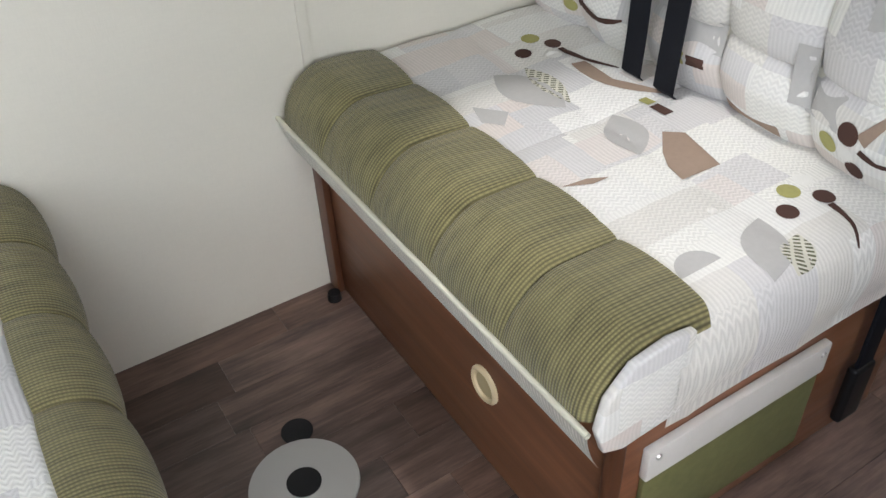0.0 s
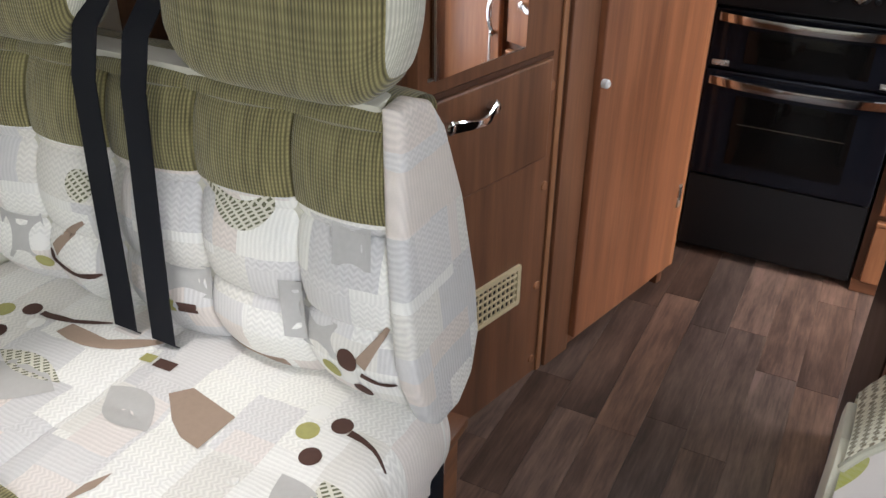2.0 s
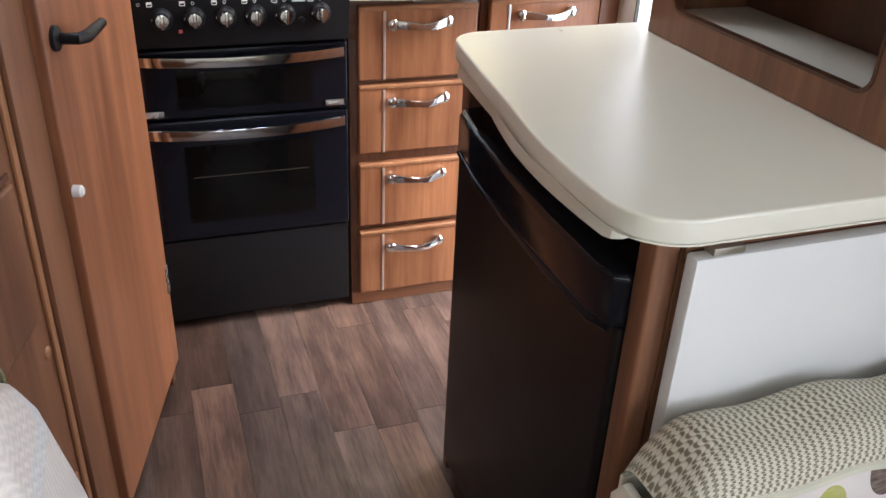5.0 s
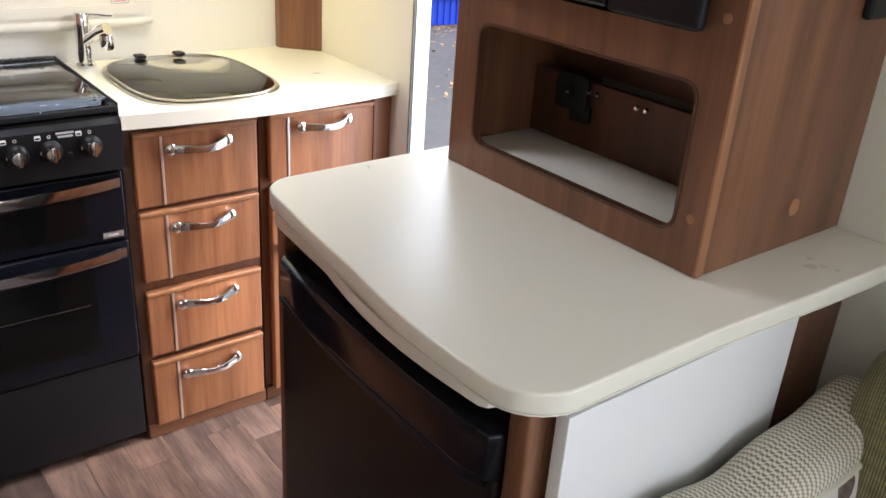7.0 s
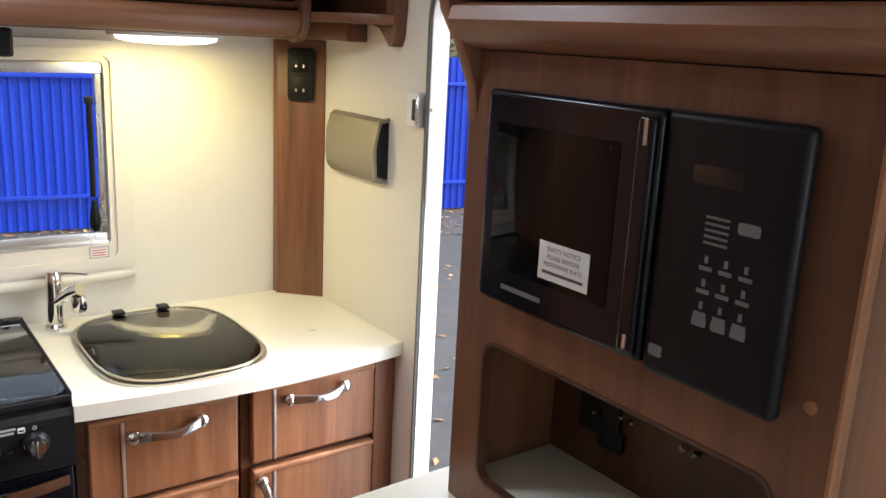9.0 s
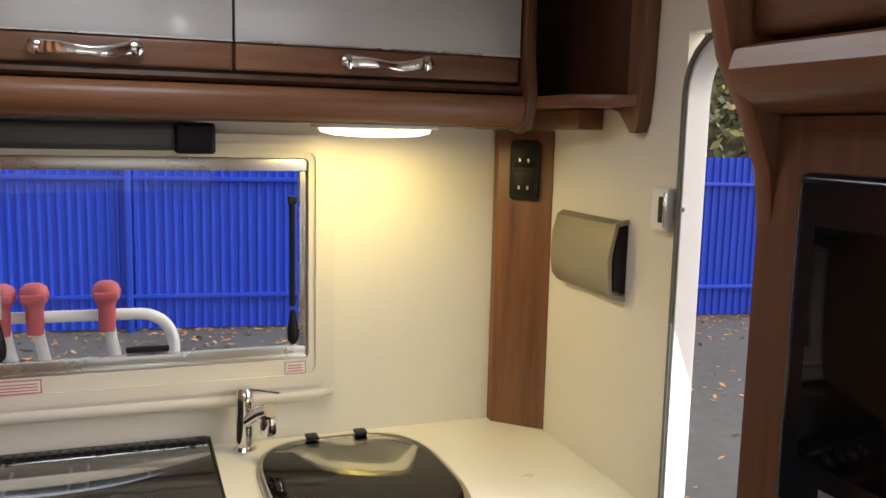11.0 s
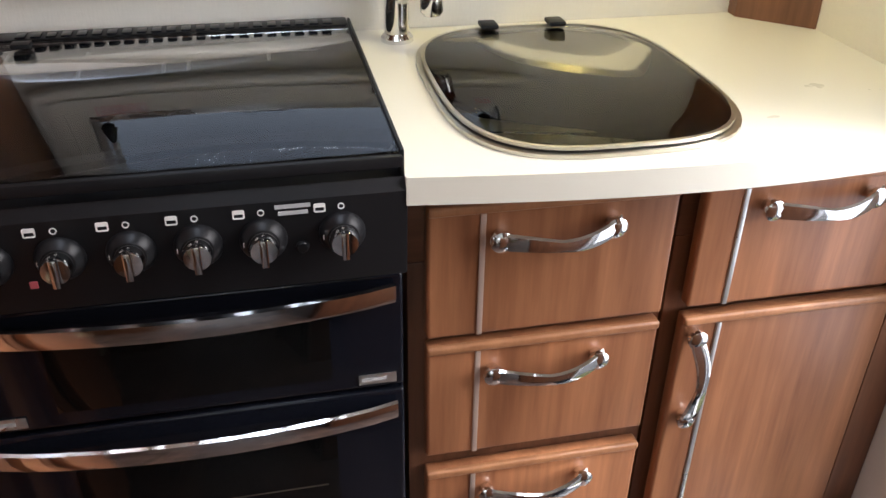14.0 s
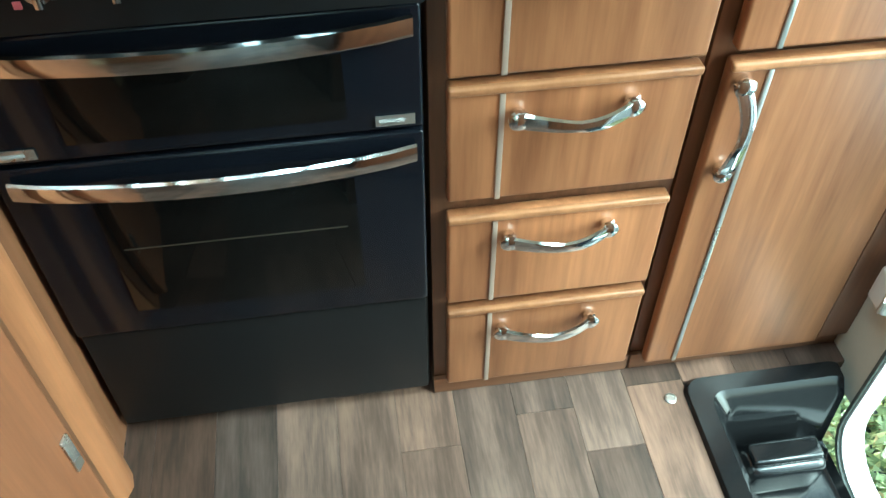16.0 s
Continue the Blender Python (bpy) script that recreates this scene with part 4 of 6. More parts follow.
part("curved_end", prism([(3.174, 1.973), (2.925, 1.973), (2.918, 1.70), (2.905, 1.63), (2.912, 1.585), (2.935, 1.556), (2.96, 1.550), (3.0, 1.558), (3.174, 1.558)], -0.634, -0.613, 1, 0.004), WALNUT_Z, loc, "shaped walnut end panel")
sh = thing("corner_shelf", (2.95, -0.69, 1.60), "open walnut corner shelf with a curved bracket", "shelf")
part("board", prism([(3.17, -0.635), (3.17, -0.7545), (2.72, -0.7545), (2.70, -0.735), (2.72, -0.70), (2.80, -0.635)], 1.600, 1.622, 2, 0.004), WALNUT_X, sh)
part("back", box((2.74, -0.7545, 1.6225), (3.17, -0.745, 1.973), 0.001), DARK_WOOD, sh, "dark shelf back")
part("bracket", prism([(3.0, 1.5995), (2.72, 1.5995), (2.69, 1.61), (2.672, 1.70), (2.66, 1.973), (2.735, 1.973), (2.735, 1.64), (2.74, 1.6225)][::-1] if False else [(2.80, 1.5995), (2.765, 1.592), (2.74, 1.57), (2.725, 1.555), (2.708, 1.556), (2.698, 1.575), (2.690, 1.64), (2.684, 1.80), (2.684, 1.973), (2.7385, 1.973), (2.7385, 1.5995)], -0.7545, -0.728, 1, 0.003), WALNUT_Z, sh, "curved walnut bracket")
part("lower_batten", box((2.86, -0.7545, 1.560), (3.06, -0.70, 1.5985), 0.003), WALNUT_X, sh)
ll = thing("locker_lamp_unit", (3.02, -0.345, 1.54), "lit oval lamp under the overhead locker", "lamp")
part("housing", prism(squircle(3.03, -0.345, 0.062, 0.128, 2.4), 1.5525, 1.5598, 2, 0.002), WHITE_PLASTIC, ll)
part("diffuser", lathe([(0.052, 0.0), (0.050, -0.008), (0.038, -0.014), (0.012, -0.017)], 32, Matrix.Translation((3.03, -0.345, 1.5524)) @ Matrix.Diagonal((1.0, 2.2, 1.0, 1))), LAMP_GLOW, ll, "glowing diffuser")

# partition beside the cooker: the washroom's rear wall
wr = structure("wall_washroom_rear", box((2.632, 0.468, 0.0), (3.174, 0.490, ZC), 0.002), WALNUT_Z, "dark glossy walnut partition beside the cooker")
structure("trim", box((2.655, 0.4655, 0.886), (3.165, 0.4677, 0.906), 0.0005), SILVER, "thin pale seal where partition meets hob")

# ---- washroom front, set at a slant; local x runs along it, y into the room is negative, z up ----
PA = -math.degrees(math.atan(0.26))
PM = pose(1.925, 0.6215, -0.006, 0, 0, PA)


def slant(s0, s1, out0, out1, z0, z1, bevel=0.003, seg=2):
    """A board on the slanted front: from s0 to s1 along it, standing out0 to out1 proud of it."""
    return box((s0, -out1, z0), (s1, -out0, z1), bevel, seg)


washroom = structure("wall_washroom_front", joined(slant(-0.40, 0.036, -0.03, 0.0, 0, ZC, 0.002), slant(0.0365, 0.66, -0.03, -0.002, 0, ZC, 0.002)), WALNUT_Z, "walnut-veneered slanted washroom front")
bmesh_move = washroom.data.transform(PM)
sidewall = structure("wall_washroom_side", box((1.528, 0.748, 0), (1.55, 1.39, ZC), 0.001), WALNUT_Z, "walnut side of the washroom behind the seat")
cornerpost = structure("trim", joined(prism([(2.566, 0.461), (2.604, 0.446), (2.626, 0.450), (2.6315, 0.468), (2.605, 0.496), (2.572, 0.494)], 0, ZC, 2, 0.002)), CHERRY_Z, "rounded cherry corner post of the washroom")
pnl = thing("mirror", (1.75, 0.64, 0.86), "framed wall mirror over a walnut flap", "mirror")
PR = PM @ Matrix.Translation((-0.112, 0, 0)) @ pose(0, 0, 0, 0, 0, 2.6) @ Matrix.Translation((0.112, 0, 0))
part("glass", slant(-0.378, -0.112, 0.004, 0.008, 0.858, 1.50, 0), MIRROR, pnl, "mirror glass", m=PR)
part("backing", slant(-0.377, -0.113, -0.001, 0.0035, 0.859, 1.499, 0.001), DARK_WOOD, pnl, m=PR)
part("bevel_edge", slant(-0.112, -0.106, 0.001, 0.004, 0.852, 1.506, 0.001), SILVER, pnl, m=PM)
part("bottom_edge", slant(-0.378, -0.112, 0.001, 0.004, 0.852, 0.858, 0.001), SILVER, pnl, m=PM)
flap = thing("washbasin_flap", (1.72, 0.65, 0.6), "fold-down walnut flap with a chrome handle", "flap")
part("board", slant(-0.372, -0.022, 0.001, 0.013, 0.600, 0.815, 0.005, 3), WALNUT_Z, flap, m=PM)
bow_handle(0.135, PM @ Matrix.Translation((-0.284, -0.013, 0.768)), flap)
part("shadow_gap", slant(-0.385, -0.012, 0.001, 0.004, 0.816, 0.826, 0), DARK_WOOD, flap, m=PM)
vent = thing("vent_grille", (1.74, 0.65, 0.25), "ivory plastic ventilation grille", "grille")
part("frame", ring(rounded(-0.280, -0.078, 0.252, 0.358, 0.006), rounded(-0.268, -0.090, 0.264, 0.346, 0.003), -0.007, -0.0005, 1), IVORY, vent, m=PM)
part("backing", slant(-0.268, -0.090, 0.0005, 0.0015, 0.264, 0.346, 0), BLACK_PLASTIC, vent, "dark opening", m=PM)
for r in range(4):
    for c in range(1):
        part("bar", slant(-0.268, -0.090, 0.002, 0.006, 0.278 + 0.0175 * r, 0.2835 + 0.0175 * r, 0.001), IVORY, vent, m=PM)
for c in range(11):
    part("rib", slant(-0.256 + 0.0155 * c, -0.251 + 0.0155 * c, 0.0018, 0.0055, 0.264, 0.346, 0.0008), IVORY, vent, m=PM)
for z in (0.05, 0.265, 0.523, 0.751, 0.98, 1.21, 1.45):
    solo("screw_cap", lathe([(0.011, 0), (0.010, 0.003), (0.005, 0.0045)], 16, PM @ Matrix.Translation((-0.006, 0, z)) @ pose(0, 0, 0, 90)), CHERRY_EDGE, "small brown plastic screw cap on the panel", "screw cap")
structure("trim", slant(0.012, 0.028, 0.0005, 0.006, 0, ZC, 0.002), CHERRY_EDGE, "light wood edging strip").data.transform(PM)
structure("trim", slant(0.030, 0.036, 0.0005, 0.003, 0, ZC, 0.001), DARK_WOOD, "dark joint between washroom panels").data.transform(PM)
structure("trim", slant(0.040, 0.140, -0.0015, 0.010, 0, ZC, 0.004), WALNUT_Z, "walnut door post of the washroom").data.transform(PM)
wd = thing("washroom_door", (2.28, 0.51, 0.03), "closed reddish cherry washroom door", "door")
part("leaf", slant(0.1405, 0.628, 0.004, 0.026, 0.045, 1.88, 0.005, 3), wood("cherry_door", (0.12, 0.042, 0.019), (0.38, 0.155, 0.072), 2, 0.36, 0.8), wd, m=PM)
part("catch", lathe([(0.010, 0), (0.010, 0.012), (0.006, 0.016)], 16, PM @ Matrix.Translation((0.150, -0.026, 0.722)) @ pose(0, 0, 0, 90)), WHITE_PLASTIC, wd, "white push catch")
part("foot", slant(0.57, 0.60, -0.02, 0.02, 0.0, 0.044, 0.003), DARK_WOOD, wd, "dark foot", m=PM)
for z in (0.28, 1.6):
    part("hinge", slant(0.604, 0.62, 0.0262, 0.030, z - 0.035, z + 0.035, 0.001), SILVER, wd, "silver hinge", m=PM)
part("lock_plate", lathe([(0.020, 0), (0.019, 0.006), (0.010, 0.010)], 20, PM @ Matrix.Translation((0.185, -0.026, 0.955)) @ pose(0, 0, 0, 90)), BLACK_PLASTIC, wd, "dark lock rose")
part("lever", tube([PM @ Vector(c) for c in ((0.185, -0.03, 0.955), (0.185, -0.06, 0.955), (0.21, -0.066, 0.952), (0.30, -0.064, 0.950))], [0.009, 0.009, 0.010, 0.008], 12), BLACK_PLASTIC, wd, "dark lever handle")

# ---- fridge unit by the entrance ----
fw = [(1.320, -0.752), (1.324, -0.57), (1.337, -0.30), (1.339, -0.085)]
for i in range(9):
    a = radians(180 - 90 * i / 8)
    fw.append((1.414 + 0.075 * math.cos(a), -0.072 + 0.075 * math.sin(a)))
fw += [(1.414 + 0.56 * k / 12, 0.003 + 0.006 * math.sin(math.pi * min(1, k / 6)) - 0.046 * (k / 12) ** 1.6) for k in range(1, 13)]
for i in range(1, 9):
    a = radians(85 - 85 * i / 8)
    fw.append((1.975 + 0.062 * math.cos(a), -0.105 + 0.062 * math.sin(a)))
fw += [(2.045, -0.40), (2.05, -0.752)]
wt = thing("side_worktop", (1.7, -0.4, 0.907), "cream laminate worktop with rounded corners over the fridge", "worktop")
part("board", prism(fw, 0.917, 0.945, 2, 0.004, 3), CREAM, wt)
part("lower_lip", prism([(p[0] + (1.68 - p[0]) * 0.004, p[1] + (-0.4 - p[1]) * 0.004) for p in fw], 0.9145, 0.9168, 2), CREAM, wt, "cream edge lip")
fu = thing("fridge_unit", (1.72, -0.4, 0), "walnut cabinet that houses the fridge", "cabinet")
part("end_panel", box((1.398, -0.752, 0), (1.414, -0.095, 0.914), 0.002), WALNUT_Z, fu, "walnut end panel")
part("front_post", box((1.3975, -0.0945, 0), (1.433, -0.063, 0.914), 0.006, 3), WALNUT_Z, fu, "walnut corner post")
part("far_panel", box((2.015, -0.752, 0), (2.042, -0.080, 0.914), 0.005, 3), WALNUT_Z, fu)
part("top_rail", box((1.4565, -0.30, 0.83), (2.014, -0.11, 0.875), 0.002), DARK_WOOD, fu)
part("flap_rail", box((1.392, -0.752, 0.866), (1.3975, -0.096, 0.914), 0.001), WALNUT_Y, fu)
sub = [(1.436 + 0.555 * k / 12, -0.016 - 0.036 * (k / 12) ** 1.5 + 0.014 * math.sin(math.pi * min(1, k / 8))) for k in range(13)]
part("valance", prism([(1.456, -0.11), (1.456, -0.0615), (1.430, -0.0615), (1.424, -0.050), (1.422, -0.034), (1.426, -0.022)] + sub + [(2.014, -0.07), (2.014, -0.11)], 0.884, 0.905, 2, 0.003), CREAM, fu, "cream valance under the worktop")
fr = thing("fridge", (1.74, -0.4, 0), "black undercounter fridge with a moulded handle edge", "fridge")
part("cabinet", box((1.47, -0.72, 0.03), (2.0, -0.112, 0.83), 0.004), BLACK_PLASTIC, fr)
fd = part("door", box((1.442, -0.110, 0.06), (2.0, -0.062, 0.750), 0.014, 4), FRIDGE_BLACK, fr, "satin black fridge door")
topcap = prism([(1.4345, -0.110), (1.4345, -0.062), (1.444, -0.045), (1.475, -0.036), (1.60, -0.034), (1.74, -0.036), (1.88, -0.044), (1.985, -0.056), (2.004, -0.07), (2.004, -0.110)], 0.752, 0.828, 2, 0.012, 4)
part("handle_cap", topcap, BLACK_GLASS, fd, "glossy black handle cap")
part("cap_ridge", tube([(1.447, -0.050, 0.752), (1.475, -0.040, 0.750), (1.60, -0.038, 0.750), (1.74, -0.040, 0.750), (1.88, -0.048, 0.750), (1.99, -0.062, 0.751)], 0.006, 10), BLACK_GLASS, fd)
part("side_band", box((1.4345, -0.105, 0.05), (1.4415, -0.072, 0.748), 0.004), BLACK_GLASS, fd)
part("kick_panel", box((1.47, -0.105, 0.004), (2.0, -0.09, 0.056), 0.002), BLACK_PLASTIC, fr)
ft = thing("folding_table_flap", (1.38, -0.3, 0.55), "white table flap folded down on brackets", "table flap")
part("board", box((1.368, -0.562, 0.49), (1.389, -0.094, 0.879), 0.004, 2), WHITE_BOARD, ft)
for y in (-0.135, -0.47):
    part("bracket", box((1.370, y - 0.02, 0.8792), (1.3915, y + 0.02, 0.889), 0.002), STEEL, ft, "steel hinge bracket")

# microwave tower: faceplate with two openings
tw = thing("microwave_tower", (1.72, -0.57, 0.926), "walnut tower with an open niche under a microwave", "cabinet")
TX0, TX1, TYF = 1.440, 1.982, -0.390
outer = rounded(TX0, TX1, 0.9228, 1.545, 0.0005)
def plate(x0, x1, z0, z1, holes, a, b):
    """A board between a and b in y, with rounded openings cut right through it."""
    bm = bmesh.new()
    edges = []
    for lo_y in (a,):
        loops = [[bm.verts.new((x, lo_y, z)) for x, z in pts] for pts in [[(x0, z0), (x1, z0), (x1, z1), (x0, z1)]] + [rounded(*h) for h in holes]]
        for lp in loops:
            edges += [bm.edges.new((lp[i], lp[(i + 1) % len(lp)])) for i in range(len(lp))]
    bmesh.ops.triangle_fill(bm, use_beauty=True, edges=edges)
    ret = bmesh.ops.extrude_face_region(bm, geom=bm.faces[:])
    bmesh.ops.translate(bm, vec=(0, b - a, 0), verts=[v for v in ret["geom"] if isinstance(v, bmesh.types.BMVert)])
    bmesh.ops.recalc_face_normals(bm, faces=bm.faces[:])
    return bm


part("faceplate", plate(TX0, TX1, 0.9228, 1.545, [(1.489, 1.922, 0.972, 1.176, 0.025), (1.500, 1.912, 1.236, 1.502, 0.02)], -0.405, TYF), WALNUT_Z, tw, "walnut face with rounded openings")
part("side_panel", box((TX0, -0.7535, 0.9228), (TX0 + 0.018, -0.4055, 1.948), 0.001), WALNUT_Z, tw, "walnut side panel")
part("side_edge", box((TX0 - 0.0015, -0.406, 0.9228), (TX0 + 0.003, -0.3885, 1.545), 0.001), CHERRY_EDGE, tw, "light edge banding")
part("far_panel", prism([(-0.7535, 0.9228), (-0.392, 0.9228), (-0.392, 1.44), (-0.384, 1.50), (-0.362, 1.55), (-0.338, 1.59), (-0.325, 1.64), (-0.322, 1.948), (-0.7535, 1.948)], TX1 - 0.018, TX1 + 0.003, 0, 0.004), WALNUT_Z, tw, "shaped walnut end panel")
part("upper_back", box((1.46, -0.620, 1.082), (1.962, -0.612, 1.187), 0), DARK_WOOD, tw)
part("niche_back", box((1.46, -0.580, 0.963), (1.962, -0.565, 1.080), 0.001), DARK_WOOD, tw, "dark walnut niche back")
part("niche_floor", box((1.459, -0.744, 0.9275), (1.962, -0.406, 0.962), 0.001), CREAM, tw, "cream niche floor")
part("middle_board", box((1.459, -0.744, 1.188), (1.962, -0.4055, 1.206), 0.001), DARK_WOOD, tw)
part("niche_trim", ring(rounded(1.487, 1.924, 0.970, 1.178, 0.026), rounded(1.4915, 1.9195, 0.9745, 1.1735, 0.0235), -0.403, -0.3885, 1), DARK_WOOD, tw, "thin dark edge trim")
part("top_board", box((1.459, -0.744, 1.530), (1.962, -0.4055, 1.548), 0.001), DARK_WOOD, tw)
part("cornice", prism([(-0.40, 1.5455), (-0.372, 1.549), (-0.345, 1.562), (-0.335, 1.580), (-0.340, 1.596), (-0.352, 1.600), (-0.40, 1.600)], 1.425, TX1 - 0.019, 0), WALNUT_X, tw, "rolled walnut cornice")
part("upper_door", box((1.425, -0.375, 1.606), (1.962, -0.352, 1.93), 0.010, 3), WALNUT_X, tw, "walnut upper locker door")
bow_handle(0.165, Matrix.Translation((1.665, -0.352, 1.632)) @ pose(0, 0, 0, 0, 0, 180), tw)
part("locker_box", box((1.459, -0.744, 1.606), (1.962, -0.376, 1.948), 0), DARK_WOOD, tw)
for x, z in ((1.452, 1.0), (1.456, 1.26)):
    part("screw_cap", lathe([(0.007, 0), (0.006, 0.0012)], 12, Matrix.Translation((x + 0.012, -0.3895, z)) @ pose(0, 0, 0, -90)), CHERRY_EDGE, tw)
part("cable_cap", lathe([(0.014, 0), (0.013, 0.002)], 16, Matrix.Translation((1.4395, -0.60, 0.985)) @ pose(0, 0, 0, 0, -90)), CHERRY_EDGE, tw)
ns = thing("niche_socket", (1.86, -0.555, 1.05), "dark socket plate at the back of the niche", "socket")
part("plate", prism(rounded(1.823, 1.899, 1.024, 1.086, 0.008), -0.5645, -0.556, 1, 0.002), GREYSOCK, ns)
part("lower_plate", prism(rounded(1.815, 1.862, 1.008, 1.040, 0.005), -0.5645, -0.558, 1, 0.001), GREYSOCK, ns)
part("dial", lathe([(0.012, 0), (0.011, 0.003), (0.004, 0.0035)], 16, Matrix.Translation((1.866, -0.556, 1.056)) @ pose(0, 0, 0, -90)), BLACK_PLASTIC, ns)
part("contact", lathe([(0.003, 0), (0.002, 0.003)], 10, Matrix.Translation((1.866, -0.5525, 1.056)) @ pose(0, 0, 0, -90)), plain("brass", (0.6, 0.42, 0.15), 0.3, 1.0), ns, "brass contact")
hooks = []
for x in (1.826, 1.718):
    for dx in (0, 0.020):
        hooks.append(solo("hook_screw", lathe([(0.006, 0), (0.0055, 0.005), (0.003, 0.008)], 12, Matrix.Translation((x - dx, -0.5645, 1.064)) @ pose(0, 0, 0, -90)), CHROME, "bright screw head at the niche back", "screw"))
tvb = thing("tv_socket_panel", (1.435, -0.58, 1.38), "dark two-module socket panel on the tower's side", "socket")
part("plate", box((1.426, -0.592, 1.337), (1.4395, -0.490, 1.417), 0.006, 3), GREYSOCK, tvb)
part("second_plate", box((1.426, -0.700, 1.337), (1.4395, -0.594, 1.417), 0.006, 3), GREYSOCK, tvb)
part("round_socket", lathe([(0.018, 0), (0.017, 0.003), (0.006, 0.001)], 18, Matrix.Translation((1.426, -0.66, 1.377)) @ pose(0, 0, 0, 0, -90)), BLACK_PLASTIC, tvb)
av = thing("aerial_socket", (1.435, -0.69, 1.28), "small dark aerial socket with brass studs", "socket")
part("plate", box((1.426, -0.725, 1.25), (1.4395, -0.650, 1.322), 0.005, 3), GREYSOCK, av)
for k in range(4):
    part("stud", lathe([(0.0045, 0), (0.004, 0.006), (0.002, 0.008)], 10, Matrix.Translation((1.4262, -0.672 - 0.012 * k, 1.288)) @ pose(0, 0, 0, 0, -90)), plain("brass_stud", (0.6, 0.42, 0.15), 0.3, 1.0), av, "brass stud")
mw = thing("microwave", (1.69, -0.5, 1.21), "black built-in microwave with a keypad", "microwave")
part("case", box((1.506, -0.73, 1.238), (1.906, -0.381, 1.497), 0.004), BLACK_PLASTIC, mw)
md = part("door", box((1.640, -0.381, 1.240), (1.908, -0.360, 1.498), 0.012, 4), BLACK_GLASS, mw, "black microwave door")
part("window", box((1.69, -0.3602, 1.285), (1.885, -0.3592, 1.46), 0.0004), DARK_WINDOW, md, "dark door window")
part("handle_ridge", box((1.642, -0.3605, 1.25), (1.664, -0.351, 1.49), 0.005, 3), BLACK_GLASS, md)
part("chip_top", box((1.650, -0.3512, 1.462), (1.6545, -0.3500, 1.488), 0.0006), SILVER, md)
part("chip_low", box((1.650, -0.3512, 1.255), (1.6545, -0.3500, 1.27), 0.0006), SILVER, md)
mp = part("control_panel", box((1.488, -0.381, 1.236), (1.638, -0.362, 1.498), 0.010, 4), BLACK_PLASTIC, mw, "black keypad panel")
lab = part("notice", box((1.717, -0.3590, 1.293), (1.796, -0.3584, 1.337), 0.0002), LABEL_WHITE, md, "white safety notice sticker")
for text, zz, size in (("SAFETY NOTICE", 1.3268, 0.0075), ("PLEASE REMOVE", 1.3180, 0.0072), ("MICROWAVE PLATE", 1.3095, 0.0068)):
    cu = bpy.data.curves.new("lettering", 'FONT')
    cu.body, cu.size, cu.align_x, cu.extrude = text, size, 'CENTER', 0.00005
    tmp = bpy.data.objects.new("lettering", cu)
    me = bpy.data.meshes.new_from_object(tmp)
    bpy.data.objects.remove(tmp)
    tb2 = bmesh.new()
    tb2.from_mesh(me)
    bpy.data.meshes.remove(me)
    part("lettering", tb2, PRINT_DARK, lab, m=Matrix.Translation((1.7565, -0.3582, zz)) @ pose(0, 0, 0, 0, 0, 180) @ pose(0, 0, 0, 90))
part("print_line", box((1.724, -0.3583, 1.3005), (1.789, -0.3581, 1.3040), 0), PRINT_DARK, lab)
DIM = plain("dim_grey_print", (0.16, 0.16, 0.16), 0.5)
for r in range(3):
    for c in range(3):
        x, z = 1.574 - 0.0215 * c, 1.362 - 0.022 * r
        part("key", box((x - 0.007, -0.3618, z - 0.006), (x + 0.007, -0.3614, z - 0.002), 0), DIM, mp)
        part("key_digit", box((x - 0.002, -0.3618, z + 0.001), (x + 0.002, -0.3614, z + 0.008), 0), DIM, mp)
for c in range(3):
    part("button", prism(rounded(1.566 - 0.0215 * c, 1.582 - 0.0215 * c, 1.302, 1.312, 0.002), -0.3618, -0.3612, 1), DIM, mp)
part("display", box((1.545, -0.3622, 1.435), (1.60, -0.3616, 1.452), 0.0002), plain("dim_display", (0.018, 0.014, 0.012), 0.2), mp)
for k in range(5):
    part("print_line", box((1.554, -0.3618, 1.405 - 0.006 * k), (1.580, -0.3614, 1.4075 - 0.006 * k), 0), DIM, mp)
part("emblem", prism(rounded(1.522, 1.545, 1.397, 1.408, 0.003), -0.3618, -0.3612, 1), DIM, mp)
part("stamp", prism(rounded(1.612, 1.629, 1.256, 1.268, 0.003), -0.3618, -0.3612, 1), DIM, mp)
part("maker_mark", box((1.79, -0.3594, 1.262), (1.86, -0.3590, 1.268), 0), DIM, md)


# the tower and all that is in it stand on the side worktop
mw.location.z += 0.005
for ob_ in (tw, ns, tvb, av, mw, *hooks):
    ob_.location.z += 0.0235


# ---- lounge: forward-facing bench ----
def puff(v, n, depth):
    """Quilting: rounded swellings with sharp valleys at each n-th."""
    return depth * (abs(math.sin(math.pi * v * n)) ** 0.55 - 1)


bench = thing("bench_base", (0.9, 0.95, 0), "dark walnut bench box below the cushions", "bench")
part("front_panel", box((0.632, 0.515, 0.0), (0.650, 1.388, 0.372), 0.003), WALNUT_Y, bench, "walnut front panel")
part("side_panel", box((0.6505, 0.515, 0.0), (1.30, 0.533, 0.372), 0.003), WALNUT_X, bench, "walnut aisle panel")
part("corner_post", box((0.620, 0.500, 0.0), (0.652, 0.5145, 0.372), 0.006, 3), DARK_WOOD, bench)
part("back_panel", box((1.285, 0.5335, 0.0), (1.30, 1.388, 0.50), 0.002), WALNUT_Z, bench)
part("top_board", box((0.6505, 0.5335, 0.355), (1.284, 1.388, 0.372), 0.002), DARK_WOOD, bench)
